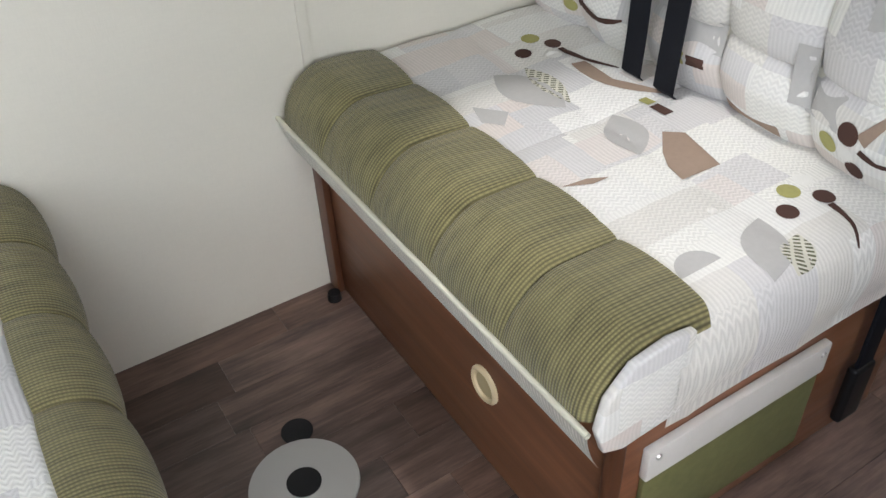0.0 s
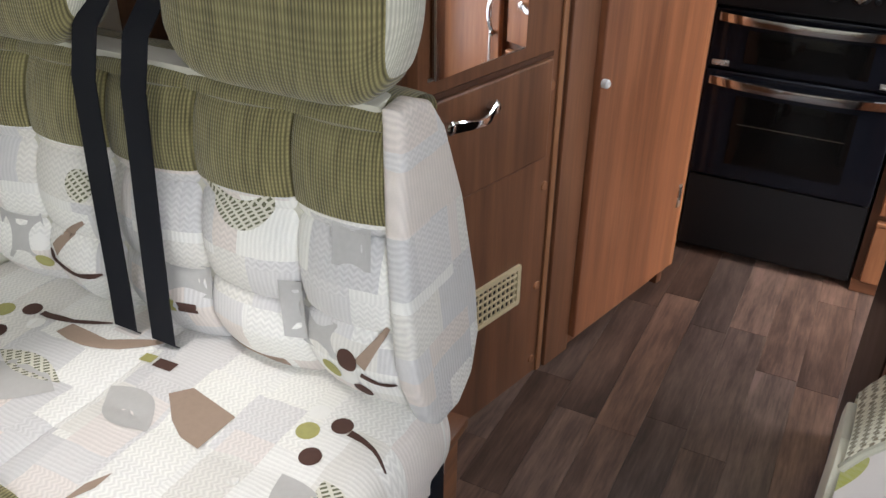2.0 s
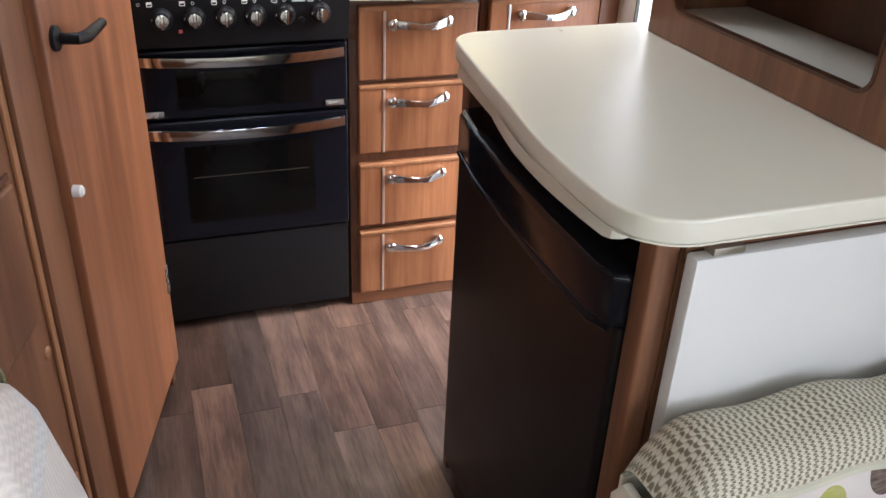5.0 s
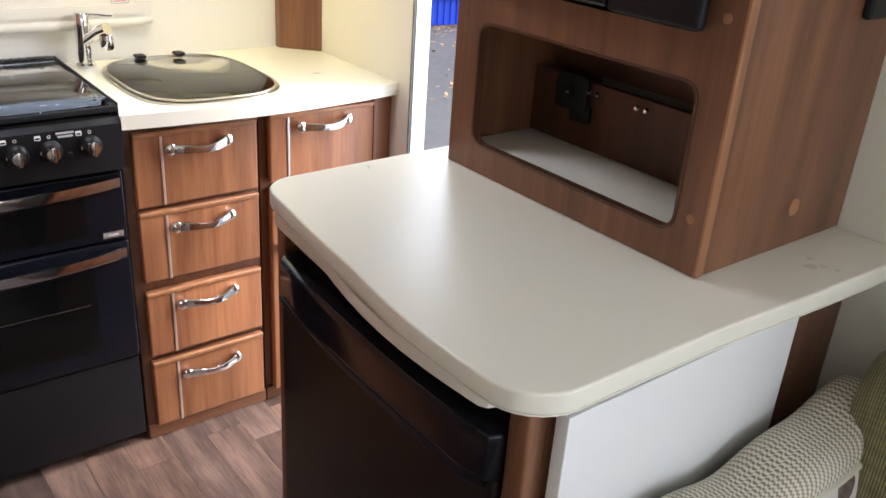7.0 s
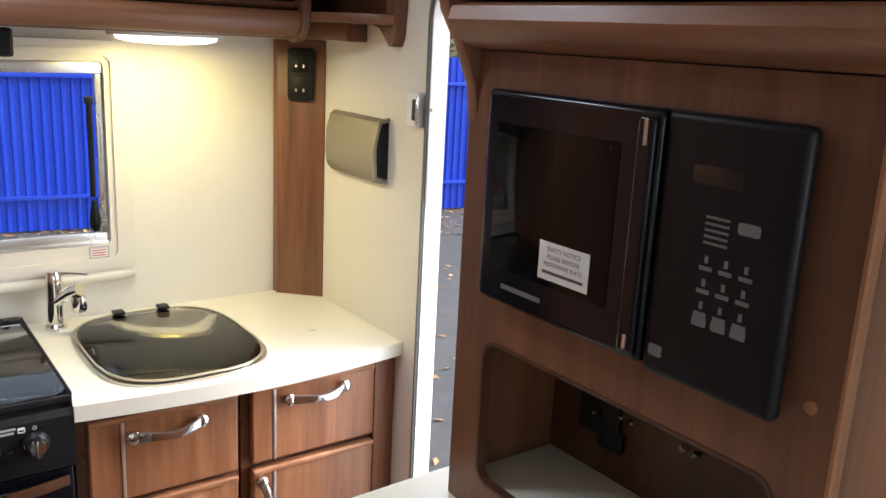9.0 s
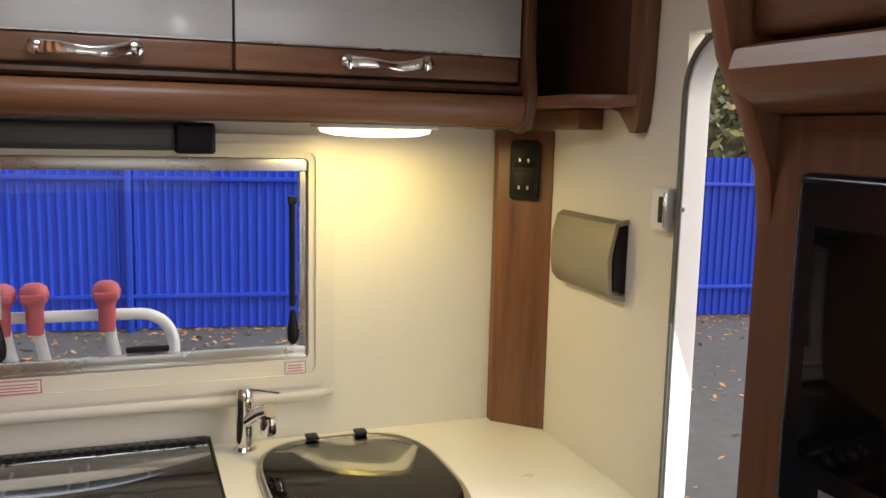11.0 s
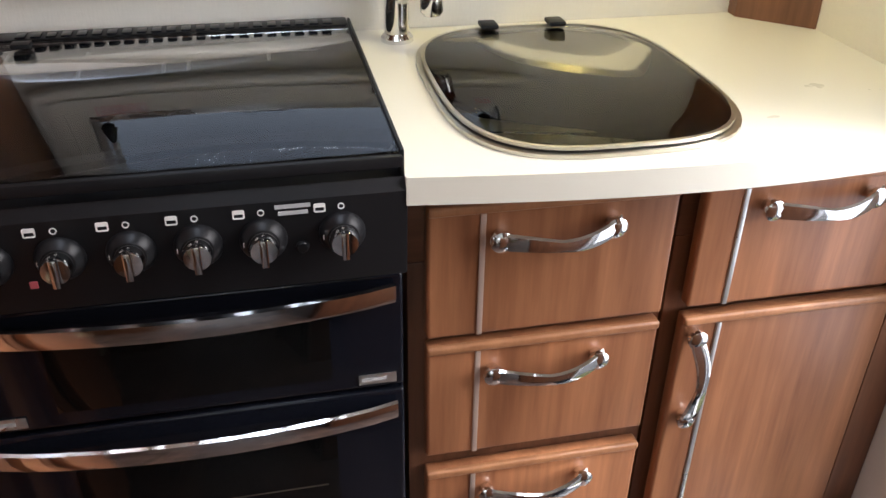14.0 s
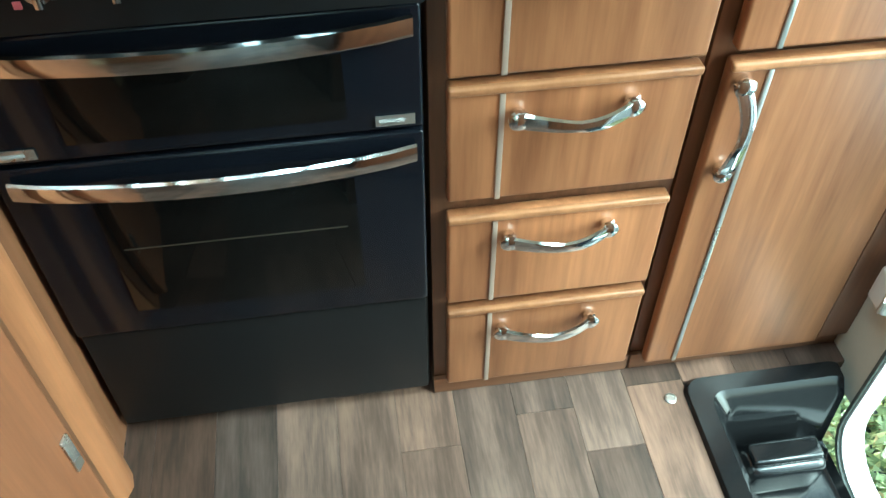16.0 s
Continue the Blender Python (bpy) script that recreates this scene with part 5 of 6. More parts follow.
part("far_post", box((0.615, 1.345, 0.0), (0.6315, 1.388, 0.372), 0.004), DARK_WOOD, bench)
part("seat_ledge", box((1.20, 0.497, 0.372), (1.302, 0.530, 0.392), 0.003), WALNUT_X, bench)
part("rubber_foot", lathe([(0.016, 0), (0.014, 0.018)], 14, Matrix.Translation((0.60, 1.335, 0.0005))), BLACK_PLASTIC, bench)
cv = thing("round_vent", (0.63, 0.80, 0.2), "ivory round ventilation bezel in the bench front", "vent")
part("bezel", lathe([(0.036, 0), (0.036, 0.004), (0.031, 0.008), (0.026, 0.006), (0.025, 0.0015)], 28, Matrix.Translation((0.6315, 0.80, 0.20)) @ pose(0, 0, 0, 0, -90)), IVORY, cv)
part("inner", lathe([(0.024, 0), (0.022, 0.0025)], 24, Matrix.Translation((0.631, 0.80, 0.20)) @ pose(0, 0, 0, 0, -90)), plain("shaded_ivory", (0.5, 0.42, 0.24), 0.6), cv)
pk = thing("side_pocket", (0.88, 0.51, 0.2), "green carpet panel with a white top flap on the bench side", "pocket")
part("carpet", box((0.70, 0.504, 0.05), (1.07, 0.5145, 0.235), 0.003), plain("green_carpet", (0.16, 0.16, 0.06), 0.95, vary=0.3, scale=60, bump=0.6), pk)
part("white_flap", box((0.697, 0.499, 0.230), (1.073, 0.5145, 0.295), 0.004), plain("white_felt", (0.72, 0.70, 0.66), 0.8, vary=0.08, scale=40, bump=0.3), pk, "white flap")
for x in (0.715, 1.055):
    part("stud", lathe([(0.006, 0), (0.004, 0.003)], 12, Matrix.Translation((x, 0.4988, 0.278)) @ pose(0, 0, 0, 90)), SILVER, pk)

SEAT_Y0, SEAT_Y1 = 0.487, 1.386
def seat_top(x, y):
    u, v = (x - 0.74) / 0.42, (y - SEAT_Y0) / (SEAT_Y1 - SEAT_Y0)
    q = 0.008 * (abs(math.sin(math.pi * u * 2.0)) ** 0.35 + abs(math.sin(math.pi * v * 4.0)) ** 0.35 - 2)
    edge = min(v, 1 - v) * (SEAT_Y1 - SEAT_Y0)
    roll = 0.020 * (1 - min(1, edge / 0.03)) ** 2
    return 0.528 + q - roll


seat = thing("seat_cushion", (0.88, 0.93, 0.372), "pale patchwork seat cushion with an olive corduroy front roll", "cushion")
def seat_skin(u, v):
    # over the top and down both ends
    y = SEAT_Y0 + (SEAT_Y1 - SEAT_Y0) * min(1, max(0, (v - 0.14) / 0.72))
    x = 0.700 + 0.495 * u
    if v < 0.14:
        k = 1 - v / 0.14
        return (x, SEAT_Y0 - 0.010 * math.sin(math.pi * min(1, k * 1.2)) , seat_top(x, SEAT_Y0) - 0.135 * k)
    if v > 0.86:
        k = (v - 0.86) / 0.14
        return (x, SEAT_Y1, seat_top(x, SEAT_Y1) - 0.135 * k)
    return (x, y, seat_top(x, y))


part("cover", sheet(seat_skin, 48, 110, lambda u, v: (0.46 * u, 1.17 * v)), PATCH, seat, "patchwork cover")
part("foam", box((0.62, 0.50, 0.374), (1.19, 1.385, 0.49), 0.02, 3), PATCH, seat)
# roll: arc from the top over the front down to the braid
def roll_skin(u, v):
    a = radians(78 + 112 * v)
    y = 0.492 + 0.892 * u
    end = min(u, 1 - u) * 0.892
    shrink = 1 - 0.25 * max(0, 1 - end / 0.03) ** 2
    r = (0.099 + puff(u, 5, 0.022) * (1 - v ** 3)) * shrink
    cx, cz = 0.674, 0.458
    sx = 1.10
    x, z = cx + sx * r * math.cos(a), cz + r * math.sin(a)
    if v < 0.25:
        k = 1 - v / 0.25
        x += 0.068 * k
        z += (seat_top(0.76, y) + 0.004 - z) * k * 0.6
    return (x, y, z)


part("front_roll", sheet(roll_skin, 150, 26, lambda u, v: (0.892 * u, 0.24 * v)), GREEN, seat, "olive corduroy front roll")
def lower_front(u, v):
    a = radians(190 + 22 * v)
    r = 0.101 - 0.012 * v * v
    return (0.672 + 1.10 * r * math.cos(a), 0.487 + 0.898 * u, 0.458 + 0.099 * math.sin(radians(190)) - 0.080 * v)


part("front_band", sheet(lower_front, 40, 6, lambda u, v: (0.896 * u, 0.09 * v)), CREAMCLOTH, seat, "cream cloth band")
part("piping", tube([(0.5635, 0.487 + 0.9 * k / 40, 0.4425) for k in range(41)], 0.0048, 8), PIPING, seat, "braided piping")
part("end_cover", prism([(0.72, 0.39), (0.62, 0.382), (0.590, 0.395), (0.576, 0.44), (0.586, 0.49), (0.622, 0.530), (0.68, 0.540), (0.72, 0.532)], 0.482, 0.497, 1, 0.005, 3), PATCH_END, seat, "patchwork end")

# backrest: leaning, tufted in five columns and three rows
def lean(y, z):
    """The aisle end of the backrest draws in towards its top."""
    return 1.385 - (1.385 - y) * (1 - 0.143 * (z - 0.51))


def back_face(y, h):
    """The front of the backrest at height h above the seat."""
    return 1.115 + 0.12 * h + 0.03 * max(0, 0.08 - h) / 0.08


def leaned(bm):
    for v in bm.verts:
        v.co.y = lean(v.co.y, v.co.z)
    return bm


BH = 0.415
back = thing("backrest_cushion", (1.2, 0.94, 0.5), "tufted patchwork backrest with an olive corduroy top band", "cushion")
def back_skin(u, v):
    y = 0.492 + 0.893 * u
    h = BH * v
    q = puff(u, 5, 0.026) + puff(v, 3, 0.018)
    x = back_face(y, h) - 0.010 - q - 0.012 * math.sin(math.pi * v)
    return (x, lean(y, 0.512 + h), 0.512 + h)


def back_over(u, v):
    # from the top of the front over to the rear
    y = 0.492 + 0.893 * u
    x0 = back_face(y, BH) - 0.010 + 0.012
    a = math.pi * v
    end = puff(u, 5, 0.014)
    return (x0 + 0.050 - 0.058 * math.cos(a) - end * 0.5 * (1 - v), lean(y, 0.512 + BH), 0.512 + BH + (0.040 + end * 0.4) * math.sin(a))


def lower_cover(u, v):
    return back_skin(u, 0.72 * v)


def top_band(u, v):
    if v < 0.45:
        x, y, z = back_skin(u, 0.72 + 0.28 * v / 0.45)
        return (x - 0.003, y, z)
    return back_over(u, (v - 0.45) / 0.55)


part("cover", sheet(lower_cover, 140, 54, lambda u, v: (0.888 * u, 0.32 * v)), PATCH_BACK, back, "tufted patchwork cover")
part("top_band", sheet(top_band, 140, 34, lambda u, v: (0.888 * u, 0.30 * v)), GREEN, back, "olive corduroy top band")
side = []
for k in range(13):
    h = BH * k / 12
    side.append((back_face(0.5, h) - 0.006 - 0.012 * math.sin(math.pi * k / 12), 0.512 + h))
side += [(1.165, 0.962), (1.205, 0.966), (1.245, 0.950), (1.272, 0.91), (1.30, 0.80), (1.312, 0.65), (1.305, 0.57), (1.27, 0.515), (1.22, 0.49), (1.16, 0.495)]
part("end_cover", leaned(prism(side, 0.476, 0.512, 1, 0.016, 5)), PATCH_END, back, "patchwork end of the backrest")
part("foam", leaned(prism([(p[0] + 0.03, p[1]) for p in side[:13]] + side[13:], 0.513, 1.384, 1, 0.01)), CREAMCLOTH, back)
def headrest(y0, y1):
    h = thing("head_cushion", (1.2, 0.5 * (y0 + y1), 1.0), "plump olive corduroy head cushion with a cream side", "cushion", "head cushions")
    def skin(u, v):
        a = 2 * math.pi * v
        e = 1 - 0.35 * abs(2 * u - 1) ** 6
        c, s_ = math.cos(a), math.sin(a)
        return (1.198 + 0.068 * e * math.copysign(abs(c) ** 0.6, c) + 0.04 * s_ * 0.4, y0 + (y1 - y0) * u, 1.092 + 0.138 * e * math.copysign(abs(s_) ** 0.6, s_))
    part("cover", sheet(skin, 30, 40, lambda u, v: ((y1 - y0) * u, 0.62 * v)), GREEN, h, "olive corduroy cover")
    for y, sg in ((y0, -1), (y1, 1)):
        def capskin(u, v, y=y, sg=sg):
            a = 2 * math.pi * v
            r = 0.66 * u
            c, s_ = math.cos(a), math.sin(a)
            return (1.198 + 0.068 * r * math.copysign(abs(c) ** 0.6, c) + 0.04 * r * s_ * 0.4 / 0.65, y + sg * 0.018 * (1 - u * u), 1.092 + 0.138 * r * math.copysign(abs(s_) ** 0.6, s_))
        part("side", sheet(capskin, 8, 40, lambda u, v: (0.066 * u * math.cos(2 * math.pi * v), 0.138 * u * math.sin(2 * math.pi * v))), CREAMCLOTH, h, "cream cloth side")
    return h


headrest(0.546, 0.885)
headrest(1.06, 1.375)
for k, (yt, yb) in enumerate(((1.035, 1.005), (0.94, 0.925))):
    b = bmesh.new()
    pts = [(1.235, yt - 0.005, 1.35), (1.21, yt, 1.05), (1.16, yt, 1.0), (1.140, yt, 0.93), (1.118, 0.5 * (yt + yb), 0.75), (1.100, yb, 0.60), (1.096, yb, 0.535), (1.115, yb, 0.515)]
    rows = []
    for i in range(29):
        t = i / 28 * (len(pts) - 1)
        j = min(int(t), len(pts) - 2)
        p = Vector(pts[j]).lerp(Vector(pts[j + 1]), t - j)
        rows.append([b.verts.new(p + Vector((dx, dy, 0))) for dx, dy in ((-0.012, -0.023), (-0.012, 0.023), (-0.0095, 0.023), (-0.0095, -0.023))])
    for p, q in zip(rows, rows[1:]):
        for i in range(4):
            b.faces.new((p[i], p[(i + 1) % 4], q[(i + 1) % 4], q[i]))
    b.faces.new(rows[0])
    b.faces.new(rows[-1][::-1])
    bmesh.ops.recalc_face_normals(b, faces=b.faces[:])
    solo("seat_belt", b, BELT, "black webbing seat belt hanging over the backrest", "seat belt", "seat belts")
bk = thing("belt_buckle", (1.15, 0.485, 0.2), "black seat belt anchor hanging by the bench side", "belt anchor")
part("strap", box((1.150, 0.484, 0.16), (1.190, 0.492, 0.40), 0.003), BELT, bk)
part("housing", box((1.140, 0.478, 0.07), (1.195, 0.4985, 0.20), 0.010, 3), BLACK_PLASTIC, bk)

# rear-facing bench opposite: only its front roll shows
ob = thing("opposite_bench", (-0.2, 0.95, 0), "rear-facing bench with an olive corduroy front roll", "bench")
part("box", box((-0.62, 0.50, 0.0), (0.05, 1.388, 0.37), 0.004), WALNUT_Y, ob, "walnut box")
def roll2(u, v):
    a = radians(100 - 112 * v)
    y = 0.47 + 0.915 * u
    r = 0.082 + puff(u, 5, 0.012)
    x, z = 0.036 + 1.05 * r * math.cos(a), 0.432 + r * math.sin(a)
    return (x, y, z)


part("front_roll", sheet(roll2, 150, 22, lambda u, v: (0.915 * u, 0.2 * v)), GREEN, ob, "olive corduroy front roll")
part("cushion", box((-0.62, 0.48, 0.375), (0.03, 1.386, 0.50), 0.02, 3), PATCH, ob, "patchwork cushion")
part("underside", box((-0.02, 0.48, 0.36), (0.09, 1.386, 0.43), 0.015, 3), CREAMCLOTH, ob)

# side sofa along the entrance wall, next to the fridge unit
sofa = thing("side_sofa", (0.6, -0.45, 0), "side sofa with olive seat roll under spotted cushions", "sofa")
part("box", box((-0.4, -0.753, 0), (1.385, -0.16, 0.30), 0.004), WALNUT_X, sofa, "walnut box")
part("seat", box((-0.4, -0.753, 0.302), (1.38, -0.12, 0.42), 0.03, 4), POLKA, sofa, "seat cushion")
def roll3(u, v):
    a = radians(170 - 170 * v)
    r = 0.065 + puff(u, 8, 0.008)
    return (-0.4 + 1.68 * u, -0.135 - 1.0 * r * math.cos(a) * 0.9 + 0.0, 0.385 + r * math.sin(a) if v < 0.5 else 0.385 + r * math.sin(a))


part("front_roll", sheet(roll3, 160, 16, lambda u, v: (1.68 * u, 0.2 * v)), GREEN, sofa, "olive corduroy roll")
ec = thing("end_cushion", (1.30, -0.4, 0.42), "spotted cushion with a woven tweed border leaning on the flap", "cushion")
EX0, EX1, EY0, EY1, EZ = 1.240, 1.350, -0.745, -0.035, 0.688
def end_top(u, v):
    # over from the spotted face, across the top, down behind
    y = EY1 + (EY0 - EY1) * u
    wav = 0.010 * math.sin(u * 9.0) + 0.006 * math.sin(u * 23.0) + 0.058 * u
    e = min(u, 1 - u) * 0.7
    drop = 0.05 * max(0, 1 - e / 0.06) ** 2
    a = math.pi * v
    x = 0.5 * (EX0 + EX1) - 0.5 * (EX1 - EX0) * math.copysign(abs(math.cos(a)) ** 0.6, math.cos(a))
    z = EZ - 0.055 + wav - drop + 0.055 * abs(math.sin(a)) ** 0.6
    return (x, y, z)


part("tweed_border", sheet(end_top, 60, 20, lambda u, v: (0.7 * u, 0.22 * v)), TWEED, ec, "woven tweed border")
def end_front(u, v):
    y = EY1 + (EY0 - EY1) * u
    wav = 0.010 * math.sin(u * 9.0) + 0.006 * math.sin(u * 23.0) + 0.058 * u
    e = min(u, 1 - u) * 0.7
    drop = 0.05 * max(0, 1 - e / 0.06) ** 2
    top = EZ - 0.055 + wav - drop
    return (EX0 - 0.016 * math.sin(math.pi * v) ** 0.7, y, 0.40 + (top - 0.40) * v)


part("spotted_face", sheet(end_front, 60, 16, lambda u, v: (0.7 * u, 0.22 * v)), POLKA, ec, "spotted face")
part("end_face", prism([(EX0, 0.40), (EX0, EZ - 0.105), (EX0 + 0.02, EZ - 0.075), (EX1 - 0.02, EZ - 0.07), (EX1, EZ - 0.10), (EX1, 0.40)], EY1 - 0.004, EY1 + 0.010, 1, 0.005), TWEED, ec, "tweed end")
part("rear_face", box((EX1 - 0.006, EY0, 0.40), (EX1, EY1, EZ - 0.075), 0.001), TWEED, ec)
part("edge_cord", tube([end_front(k / 40, 1.0) for k in range(41)], 0.0055, 8), PIPING, ec, "braided cord")
bc = thing("back_cushion", (1.2, -0.66, 0.42), "olive corduroy back cushion against the wall", "cushion")
def bc_skin(u, v):
    a = 2 * math.pi * v
    e = 1 - 0.3 * abs(2 * u - 1) ** 8
    c, s_ = math.cos(a), math.sin(a)
    return (0.55 + 0.73 * u, -0.665 + 0.085 * e * math.copysign(abs(c) ** 0.7, c), 0.675 + 0.225 * e * math.copysign(abs(s_) ** 0.55, s_))


part("cover", sheet(bc_skin, 50, 40, lambda u, v: (0.79 * u, 0.75 * v)), GREEN, bc)
def bc_end(u, v):
    x, y, z = bc_skin(1.0, v)
    return (1.28 + 0.02 * (1 - u * u), -0.665 + (y + 0.665) * u, 0.675 + (z - 0.675) * u)


part("end", sheet(bc_end, 6, 40, lambda u, v: (0.1 * u, 0.75 * v)), GREEN, bc)

# table base plate and plugs in the floor
tbp = thing("table_base_plate", (0.345, 0.945, 0), "round grey metal table socket in the floor", "floor plate")
part("plate", lathe([(0.098, 0.0005), (0.097, 0.003), (0.06, 0.0045), (0.034, 0.006)], 40, Matrix.Translation((0.338, 0.935, 0))), GREYPLATE, tbp)
part("plug", lathe([(0.031, 0.0058), (0.031, 0.0075), (0.027, 0.0082)], 28, Matrix.Translation((0.338, 0.935, 0))), BLACK_PLASTIC, tbp, "black centre plug")
solo("floor_plug", lathe([(0.030, 0.0004), (0.030, 0.0022), (0.027, 0.003)], 28, Matrix.Translation((0.376, 1.048, 0))), BLACK_PLASTIC, "round black plug in the floor", "plug")


# printed motifs on the cushions, laid just over the cloth
def on_seat(x, y):
    return Vector((x, y, seat_top(x, y) + 0.0012))


def on_back(y, h):
    x, yy, z = back_skin((y - 0.492) / 0.893, h / BH)
    return Vector((x - 0.0012, yy, z))


def motif(name, where, outline, material, parent):
    """A flat printed shape: a fan from its middle, draped on the cloth."""
    bm = bmesh.new()
    cx, cy = sum(p[0] for p in outline) / len(outline), sum(p[1] for p in outline) / len(outline)
    rings_ = [[bm.verts.new(where(cx + (px - cx) * k / 5, cy + (py - cy) * k / 5)) for px, py in outline] for k in range(1, 6)]
    mid = bm.verts.new(where(cx, cy))
    n = len(outline)
    for i in range(n):
        bm.faces.new((mid, rings_[0][i], rings_[0][(i + 1) % n]))
    for a, b in zip(rings_, rings_[1:]):
        for i in range(n):
            bm.faces.new((a[i], b[i], b[(i + 1) % n], a[(i + 1) % n]))
    return part(name, bm, material, parent)


def disc(cx, cy, r, n=18, a0=0, a1=360):
    return [(cx + r * math.cos(radians(a0 + (a1 - a0) * i / (n if a1 - a0 == 360 else n - 1))), cy + r * math.sin(radians(a0 + (a1 - a0) * i / (n if a1 - a0 == 360 else n - 1)))) for i in range(n)]


def leaf(ax, ay, bx, by, w, n=10):
    d = Vector((bx - ax, by - ay))
    p = Vector((-d.y, d.x)).normalized() * w
    up = [(ax + d.x * i / n + p.x * math.sin(math.pi * i / n), ay + d.y * i / n + p.y * math.sin(math.pi * i / n)) for i in range(n + 1)]
    dn = [(ax + d.x * i / n - p.x * math.sin(math.pi * i / n), ay + d.y * i / n - p.y * math.sin(math.pi * i / n)) for i in range(n - 1, 0, -1)]
    return up + dn


def stem(a, b, c, w):
    """A bent stroke through three points, thin at its end."""
    pts = [Vector(a).lerp(Vector(b), i / 6).lerp(Vector(b).lerp(Vector(c), i / 6), i / 6) for i in range(7)]
    l, r = [], []
    for i, p in enumerate(pts):
        d = (pts[min(i + 1, 6)] - pts[max(i - 1, 0)]).normalized()
        s = Vector((-d.y, d.x)) * w * (1 - 0.7 * i / 6)
        l.append((p.x + s.x, p.y + s.y))
        r.append((p.x - s.x, p.y - s.y))
    return l + r[::-1]


def hatch(name):
    """Dark dashes on pale cloth."""
    n = Nodes(name, 0.92)
    v = n.coord()
    s = n.add("ShaderNodeSeparateXYZ", {0: v})
    d = n.maths('ADD', s.outputs[0], n.maths('ADD', s.outputs[1], s.outputs[2]))
    e = n.maths('SUBTRACT', s.outputs[1], n.maths('ADD', s.outputs[0], s.outputs[2]))
    f = n.maths('MULTIPLY', n.maths('GREATER_THAN', n.maths('SINE', n.maths('MULTIPLY', d, 620.0)), 0.0), n.maths('GREATER_THAN', n.maths('SINE', n.maths('MULTIPLY', e, 300.0)), -0.5))
    n.color(n.mix(f, (0.62, 0.60, 0.50), (0.13, 0.13, 0.075)))
    return n.mat


HATCH = hatch("dashed_print")
for where, parent, rows in (
    (on_seat, seat, (
        (leaf(0.90, 1.16, 0.93, 0.99, 0.05), INK_GREY), (leaf(0.962, 1.150, 0.948, 1.0, 0.022), HATCH),
        (disc(1.034, 1.229, 0.018), INK_OLIVE), (disc(1.058, 1.190, 0.016), INK_BROWN), (disc(0.990, 1.192, 0.016), INK_BROWN), (disc(1.035, 1.155, 0.015), INK_WHITE),
        (stem((1.045, 1.10), (1.01, 1.0), (1.096, 0.938), 0.014), INK_TAUPE), (stem((1.06, 1.17), (1.05, 1.10), (1.09, 1.04), 0.006), INK_BROWN),
        ([(1.044, 0.94), (1.062, 0.94), (1.062, 0.915), (1.044, 0.915)], INK_OLIVE), ([(1.040, 0.909), (1.060, 0.909), (1.060, 0.872), (1.040, 0.872)], INK_BROWN),
        ([(1.002, 0.838), (1.028, 0.814), (1.011, 0.723), (0.939, 0.729), (0.945, 0.765), (0.963, 0.796)], INK_TAUPE),
        (leaf(0.98, 0.93, 0.93, 0.81, 0.035), INK_GREY), ([(0.777, 0.812), (0.82, 0.806), (0.85, 0.790), (0.82, 0.790)], INK_TAUPE),
        (disc(1.033, 0.615, 0.017), INK_OLIVE), (disc(1.063, 0.578, 0.016), INK_BROWN), (disc(0.995, 0.584, 0.016), INK_BROWN), (disc(1.072, 0.622, 0.015), INK_WHITE),
        (stem((1.056, 0.562), (1.055, 0.53), (1.032, 0.49), 0.006), INK_BROWN), (leaf(0.955, 0.60, 0.875, 0.50, 0.034), INK_GREY), (leaf(0.97, 0.545, 0.915, 0.495, 0.024), HATCH),
        ([(0.80, 1.08), (0.84, 1.03), (0.81, 1.0), (0.785, 1.03)], INK_GREY), (disc(0.81, 0.565, 0.035, 14, 0, 180), INK_GREY))),
    (on_back, back, (
        (disc(0.758, 0.305, 0.062, 20, 180, 360), HATCH),
        (disc(0.587, 0.092, 0.017), INK_BROWN), (disc(0.622, 0.062, 0.017), INK_OLIVE), (disc(0.578, 0.034, 0.015), INK_BROWN), (disc(0.590, 0.058, 0.014), INK_WHITE),
        (stem((0.566, 0.09), (0.545, 0.12), (0.520, 0.155), 0.010), INK_TAUPE), (stem((0.566, 0.075), (0.54, 0.055), (0.515, 0.068), 0.006), INK_BROWN),
        ([(0.91, 0.068), (0.93, 0.068), (0.93, 0.09), (0.91, 0.09)], INK_OLIVE), ([(0.872, 0.070), (0.905, 0.070), (0.905, 0.088), (0.872, 0.088)], INK_BROWN),
        ([(1.215, 0.055), (1.30, 0.055), (1.30, 0.15), (1.215, 0.15)], INK_GREY), (disc(1.222, 0.10, 0.015), INK_WHITE), (disc(1.224, 0.062, 0.014), INK_OLIVE), (disc(1.190, 0.086, 0.013), INK_BROWN),
        (stem((1.178, 0.10), (1.13, 0.15), (1.085, 0.175), 0.011), INK_TAUPE), (stem((1.18, 0.082), (1.12, 0.055), (1.065, 0.088), 0.006), INK_BROWN),
        ([(0.535, 0.235), (0.595, 0.235), (0.595, 0.29), (0.535, 0.29)], INK_GREY), ([(0.605, 0.085), (0.675, 0.085), (0.675, 0.135), (0.605, 0.135)], INK_GREY),
        ([(0.72, 0.012), (0.835, 0.012), (0.835, 0.032), (0.72, 0.034)], INK_TAUPE), ([(0.665, 0.09), (0.70, 0.09), (0.70, 0.18), (0.665, 0.18)], INK_GREY),
        (disc(1.085, 0.235, 0.026), HATCH), ([(0.845, 0.10), (0.93, 0.10), (0.93, 0.15), (0.845, 0.15)], INK_GREY)))):
    for outline, ink in rows:
        motif("printed_motif", where, outline, ink, parent)
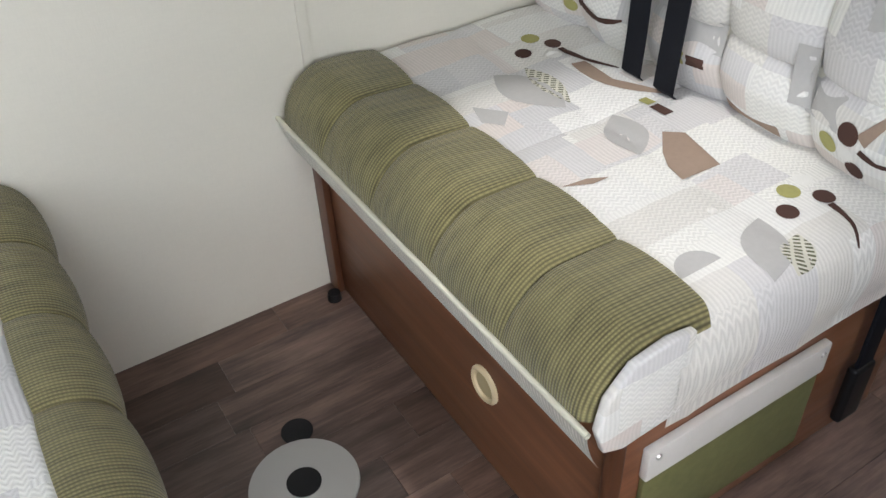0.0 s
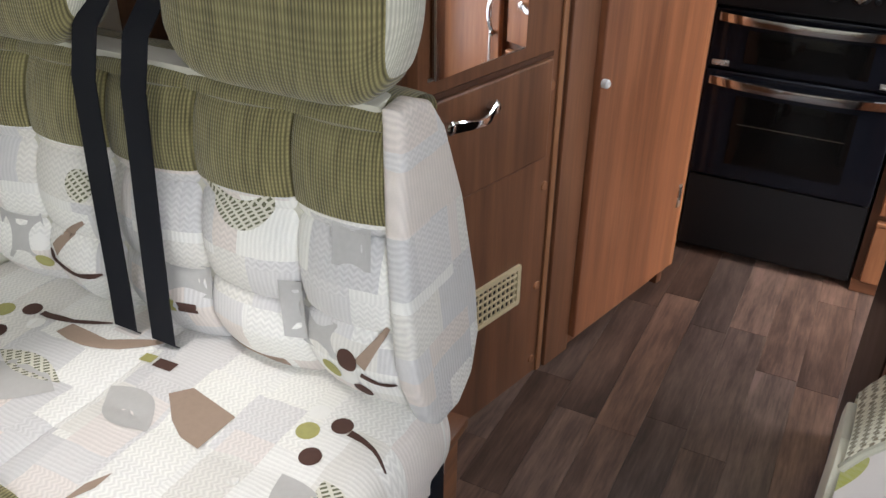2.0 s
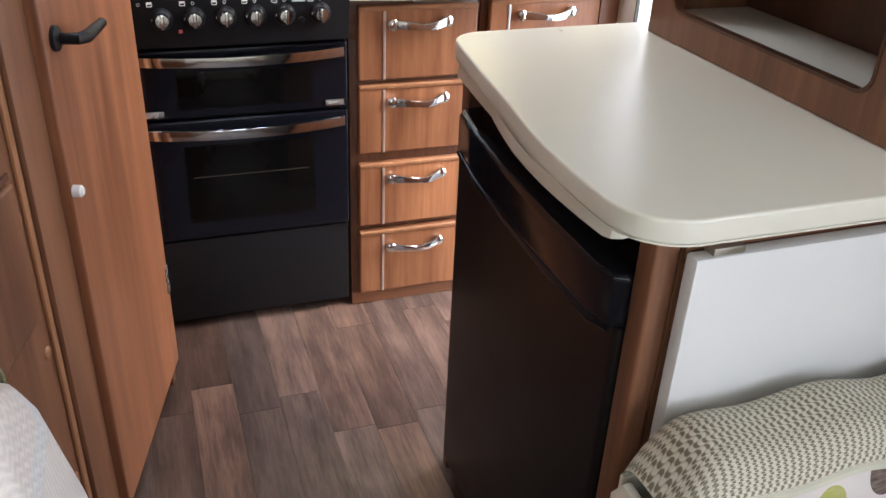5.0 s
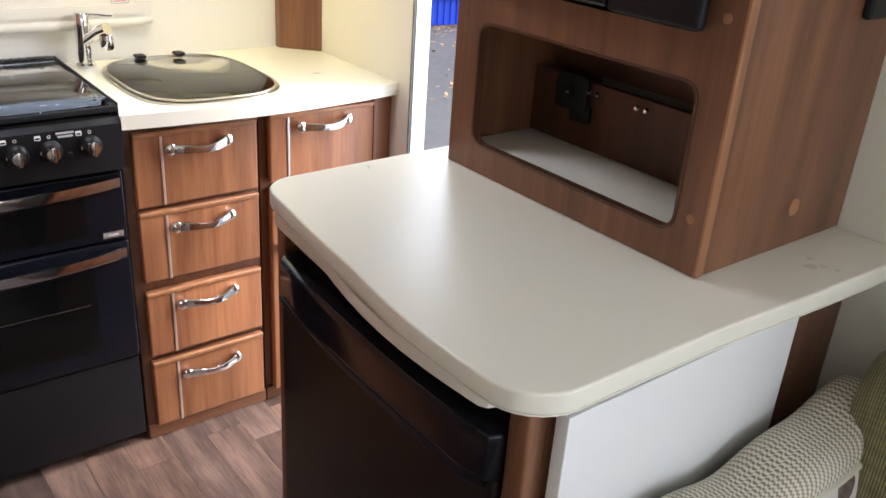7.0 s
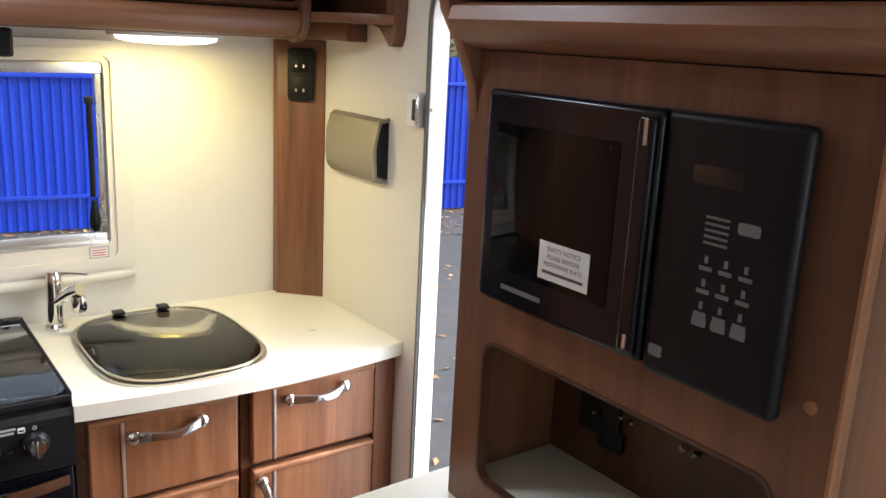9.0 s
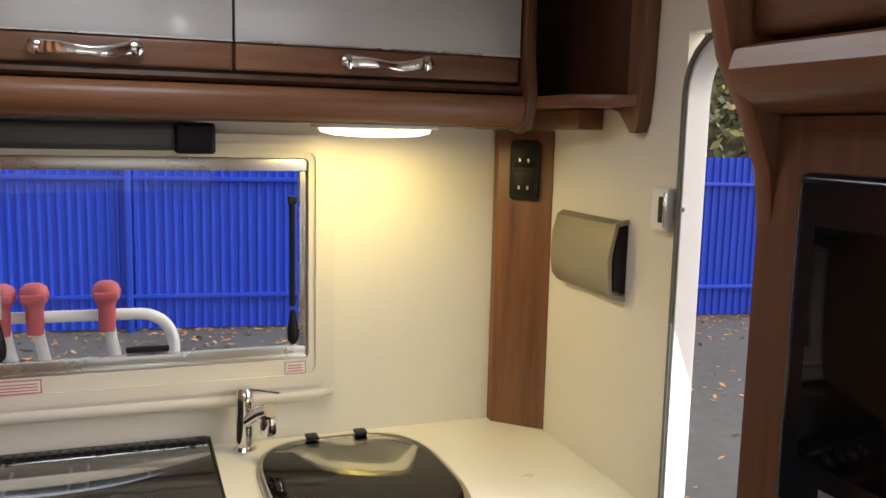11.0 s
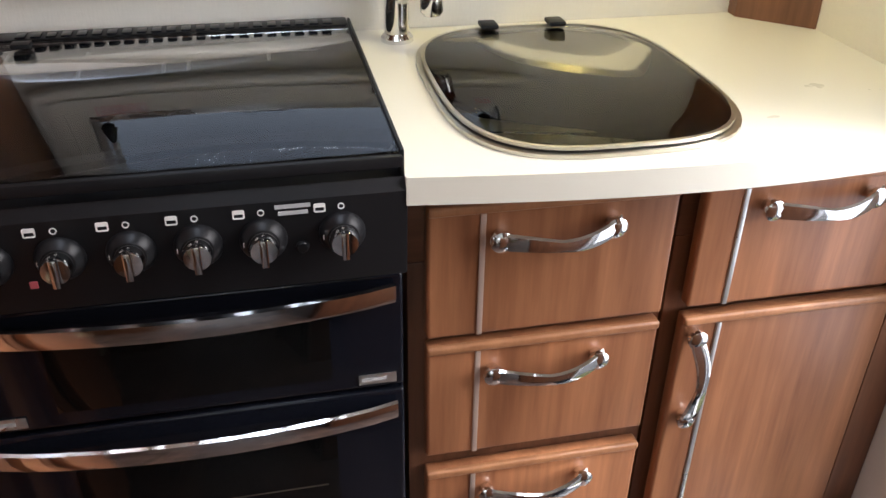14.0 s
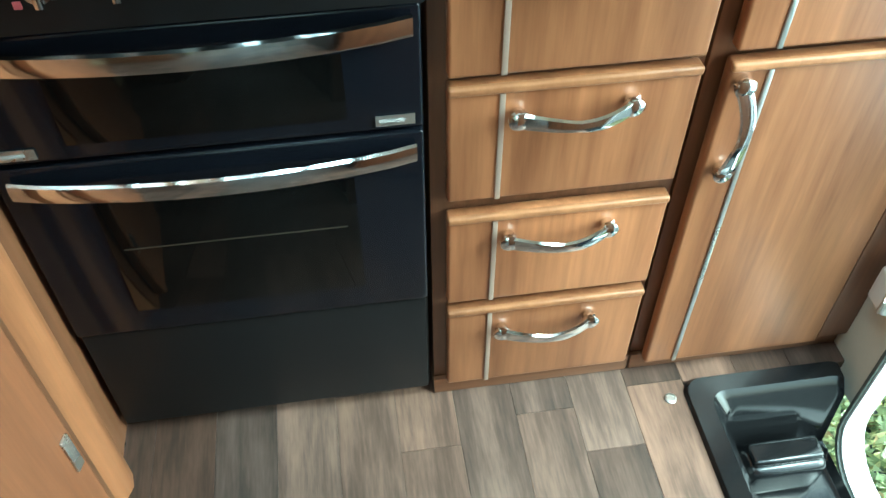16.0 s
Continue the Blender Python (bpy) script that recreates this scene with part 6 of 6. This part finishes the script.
part("button", lathe([(0.008, 0), (0.007, 0.003), (0.003, 0.005)], 12, Matrix.Translation(on_seat(0.914, 0.646))), PATCH, seat, "covered button")

# ---- outside ----
GZ = -1.0
def asphalt(name):
    n = Nodes(name, 0.85)
    v = n.coord()
    big, mid, fine = n.noise(v, 0.35, 4), n.noise(v, 6, 4), n.noise(v, 120, 3)
    f = n.maths('ADD', n.maths('MULTIPLY', big, 0.4), n.maths('ADD', n.maths('MULTIPLY', mid, 0.3), n.maths('MULTIPLY', fine, 0.3)))
    n.color(n.ramp(f, [(0.3, (0.045, 0.046, 0.047)), (0.7, (0.11, 0.11, 0.108))]))
    n.bump(fine, 0.5, 0.004)
    return n.mat


def foliage(name, dark, light):
    n = Nodes(name, 0.6)
    r = n.add("ShaderNodeNewGeometry").outputs["Random Per Island"]
    n.color(n.ramp(r, [(0.0, dark), (0.6, light), (0.9, (light[0] * 1.5, light[1] * 1.3, light[2])), (1.0, (0.16, 0.07, 0.03))]))
    return n.mat


ground = structure("ground", joined(prism([(3.9, -400), (400, -400), (400, 400), (3.9, 400)], GZ - 0.1, GZ, 2), prism([(-400, -400), (3.9, -400), (3.9, 400), (-400, 400)], GZ - 0.1, GZ, 2)), asphalt("worn_asphalt"), "worn grey asphalt yard")
rng = random.Random(4)


def leaves(count, place, size, bm=None):
    out = bm or bmesh.new()
    for _ in range(count):
        p, nrm = place()
        a = rng.uniform(0, 6.28)
        s = size * rng.uniform(0.6, 1.4)
        q = Matrix.Translation(p) @ nrm.to_track_quat('Z', 'Y').to_matrix().to_4x4() @ Matrix.Rotation(a, 4, 'Z')
        vs = [out.verts.new(q @ Vector(c)) for c in ((-s, 0, 0), (-0.2 * s, -0.45 * s, 0.1 * s), (s, 0, 0), (-0.2 * s, 0.45 * s, 0.1 * s))]
        out.faces.new((vs[0], vs[1], vs[2]))
        out.faces.new((vs[0], vs[2], vs[3]))
    return out


F0, F1 = Vector((12.95, 3.8, 0)), Vector((10.55, -13.5, 0))
FD = (F1 - F0).normalized()
FN = Vector((-FD.y, FD.x, 0))
if FN.x > 0:
    FN = -FN


def litter():
    if rng.random() < 0.55:
        t = rng.random()
        p = F0.lerp(F1, t) + FN * rng.random() ** 2 * 1.6
    else:
        p = Vector((rng.uniform(3.6, 12), rng.uniform(-13, 4), 0))
    return Vector((p.x, p.y, GZ + 0.012)), Vector((rng.uniform(-0.4, 0.4), rng.uniform(-0.4, 0.4), 1)).normalized()


solo("fallen_leaves", leaves(2600, litter, 0.045), foliage("dry_leaves", (0.20, 0.09, 0.035), (0.42, 0.26, 0.13)), "scattered dry leaves on the asphalt", "leaves", kind="stuff")
# grass verge beside the entrance
def verge():
    return Vector((rng.uniform(1.6, 3.4), rng.uniform(-1.75, -0.88), GZ + 0.02)), Vector((rng.uniform(-1, 1), rng.uniform(-1, 1), 0.35)).normalized()


solo("grass_verge", leaves(9000, verge, 0.03), foliage("pale_grass", (0.20, 0.25, 0.11), (0.45, 0.48, 0.30)), "short pale grass beside the step", "grass", kind="stuff")

fence = thing("fence", (F0.x, F0.y, GZ), "tall blue corrugated steel fence", "fence")
L = (F1 - F0).length
FM = Matrix.Translation((F0.x, F0.y, GZ)) @ Matrix(((FD.x, FN.x, 0, 0), (FD.y, FN.y, 0, 0), (0, 0, 1, 0), (0, 0, 0, 1)))
FH = 2.29
bm = bmesh.new()
prev = None
k, s = 0, 0.0
while s < L:
    for ds, out_ in ((0.0, 0.0), (0.05, 0.0), (0.065, 0.025), (0.09, 0.025), (0.105, 0.0)):
        a, b = bm.verts.new((s + ds, out_, 0.03)), bm.verts.new((s + ds, out_, FH + 0.012 * math.sin(s * 3.1)))
        if prev:
            bm.faces.new((prev[0], a, b, prev[1]))
        prev = (a, b)
    s += 0.112
part("sheeting", bm, FENCE_BLUE, fence, "blue corrugated sheeting", m=FM)
for z in (0.42, 1.88):
    part("rail", box((0, 0.026, z), (L, 0.07, z + 0.05), 0.004), FENCE_BLUE, fence, m=FM)
s = 0.75
while s < L:
    part("post", box((s, 0.03, 0), (s + 0.07, 0.10, FH + 0.02), 0.004), FENCE_BLUE, fence, m=FM)
    part("post_angle", box((s + 0.10, 0.03, 0), (s + 0.115, 0.06, FH), 0.002), FENCE_BLUE, fence, m=FM)
    s += 2.9
sp = thing("pole", tuple(FM @ Vector((4.9, -0.1, 0))), "thin pale pole behind the fence", "pole")
part("shaft", tube([FM @ Vector((4.9, -0.15, 0)), FM @ Vector((4.9, -0.15, 2.6)), FM @ Vector((4.75, -0.1, 2.85))], 0.03, 8), WHITE_TUBE, sp)
gb = thing("green_box", tuple(FM @ Vector((13.2, 0.5, 0))), "small dark green box by the fence foot", "box")
part("body", box((13.0, 0.3, 0), (13.5, 0.6, 0.16), 0.02), plain("dark_green_paint", (0.02, 0.08, 0.06), 0.5), gb, m=FM)

# bank of shrubs and trees behind the fence
def hump(t):
    return 1.0 + 0.35 * math.sin(t * 31) + 0.25 * math.sin(t * 57 + 1)


def bank(lo, hi, depth0, depth1):
    def place():
        t = rng.random()
        d = rng.uniform(depth0, depth1)
        h = rng.uniform(lo, hi) * (0.7 + 0.3 * hump(t)) + 0.5 * d
        p = FM @ Vector((t * (L + 8) - 4, -d, h))
        return p, Vector((rng.uniform(-1, 0.3), rng.uniform(-0.7, 0.7), rng.uniform(-0.2, 1))).normalized()
    return place


solo("ivy_bank", leaves(9000, bank(1.6, 3.4, 0.3, 2.2), 0.10), foliage("mixed_ivy", (0.06, 0.075, 0.03), (0.24, 0.25, 0.12)), "tangled ivy bank above the fence", "shrubs", kind="stuff")
earth = plain("dead_twigs", (0.22, 0.17, 0.13), 0.9, vary=0.4, scale=3)
eb = bmesh.new()
prev = None
for i in range(61):
    t = i / 60
    col = [eb.verts.new(FM @ Vector((t * (L + 60) - 30, -0.8 - 0.9 * j, (1.2 + 0.75 * j) * (0.9 + 0.1 * hump(t * 2 + j))))) for j in range(8)]
    if prev:
        for a in range(7):
            eb.faces.new((prev[a], col[a], col[a + 1], prev[a + 1]))
    prev = col
structure("ground_bank", eb, earth, "rough earth bank behind the fence")


def tree(x, y, h, seed):
    r = random.Random(seed)
    t = thing("tree", (x, y, GZ), "leafy broad tree behind the fence", "tree", "trees behind the fence")
    bmt = tube([(x, y, GZ), (x + 0.1, y, GZ + 0.35 * h), (x, y + 0.15, GZ + 0.65 * h)], [0.17, 0.13, 0.07], 8)
    limbs, tips = [], []
    for k in range(9):
        a, z0 = r.uniform(0, 6.28), r.uniform(0.25, 0.62) * h
        tip = Vector((x + 0.33 * h * math.cos(a) * r.uniform(0.6, 1), y + 0.33 * h * math.sin(a) * r.uniform(0.6, 1), GZ + z0 + r.uniform(0.12, 0.35) * h))
        limbs.append(tube([(x, y, GZ + z0), Vector((x, y, GZ + z0)).lerp(tip, 0.5) + Vector((0, 0, 0.1)), tip], [0.06, 0.04, 0.015], 6))
        tips.append(tip)
    part("trunk", joined(bmt, *limbs), plain("bark", (0.09, 0.07, 0.05), 0.9, vary=0.3, scale=12, bump=0.6), t)
    def place():
        c = r.choice(tips) + Vector((r.gauss(0, 0.10 * h), r.gauss(0, 0.10 * h), r.gauss(0, 0.085 * h)))
        return c, Vector((r.uniform(-1, 1), r.uniform(-1, 1), r.uniform(-0.3, 1))).normalized()
    part("crown", leaves(3800, place, 0.10), foliage("tree_leaves", (0.07, 0.09, 0.03), (0.26, 0.27, 0.11)), t)


for k, (sx, d, h) in enumerate(((-1.5, 2.6, 5.5), (2.0, 3.4, 6.0), (5.4, 2.7, 5.2), (8.6, 3.2, 6.2), (11.6, 2.6, 5.6), (14.4, 3.0, 6.4), (17.5, 2.8, 6.0))):
    p = FM @ Vector((sx, -d, 0))
    tree(p.x, p.y, h, 20 + k)

# bicycle rack on the rear of the vehicle
rack = thing("bike_rack", (3.42, 0.25, 0.2), "white tubular bicycle rack with red clamps", "bike rack")
RX = 3.42
hoop = [(RX, 0.95, 1.152), (RX, 0.10, 1.143)] + [(RX, 0.10 - 0.075 * math.sin(radians(9 * k)), 1.068 + 0.075 * math.cos(radians(9 * k))) for k in range(1, 11)] + [(RX, 0.022, 0.35)]
part("hoop", tube(hoop, 0.0135, 12), WHITE_TUBE, rack, "white bent tube")
for y in (0.378, 0.313, 0.167):
    part("arm", tube([(RX - 0.02, y, 1.19), (RX - 0.005, y - 0.006, 1.10), (RX + 0.01, y - 0.02, 1.02), (RX + 0.02, y - 0.028, 0.9)], 0.0125, 10), WHITE_TUBE, rack)
    c = part("clamp", lathe([(0.017, 0), (0.019, 0.02), (0.019, 0.06), (0.022, 0.065), (0.030, 0.078), (0.032, 0.090), (0.027, 0.104), (0.016, 0.112)], 10, Matrix.Translation((RX - 0.02, y, 1.112))), RED_PLASTIC, rack, "faded red plastic clamp")
    part("clamp_jaw", box((RX - 0.055, y - 0.026, 1.186), (RX - 0.02, y + 0.026, 1.204), 0.006, 3), RED_PLASTIC, c)
part("reflector", box((3.30, 0.05, 1.055), (3.33, 0.12, 1.075), 0.004), BLACK_PLASTIC, rack)
part("bracket", box((3.206, 0.40, 0.34), (3.43, 0.43, 0.38), 0.004), WHITE_TUBE, rack)
part("bracket_low", box((3.206, 0.01, 0.34), (3.43, 0.04, 0.38), 0.004), WHITE_TUBE, rack)

rack.location.z -= 0.02
# ---- vinyl boards, laid along the vehicle ----
W = 0.098
plank_meshes = {}
def plank_mesh(length, width):
    key = (round(length, 3), round(width, 3))
    if key not in plank_meshes:
        b = box((0, 0, -0.0035), (length - 0.0006, width - 0.0006, 0.0), 0.0004, 1)
        me = bpy.data.meshes.new("plank")
        b.to_mesh(me)
        b.free()
        me.materials.append(FLOOR)
        plank_meshes[key] = me
    return plank_meshes[key]


prng = random.Random(11)
row, y = 0, Y0
while y < Y1 - 0.01:
    w = min(W, Y1 - y)
    x = -0.3 - prng.uniform(0, 0.6)
    while x < X1:
        ln = prng.choice((0.42, 0.52, 0.62))
        a, b = max(x, -0.6), min(x + ln, X1)
        if y < -0.47 and a < 2.665 and b > 2.05:
            if a < 2.05:
                b = 2.05
            elif b > 2.665:
                a = 2.665
            else:
                a = b
        if b - a > 0.02:
            p = new("plank", plank_mesh(b - a, w))
            p.location = (a, y, 0)
            p.parent = floor
        x += ln
    y += W
    row += 1
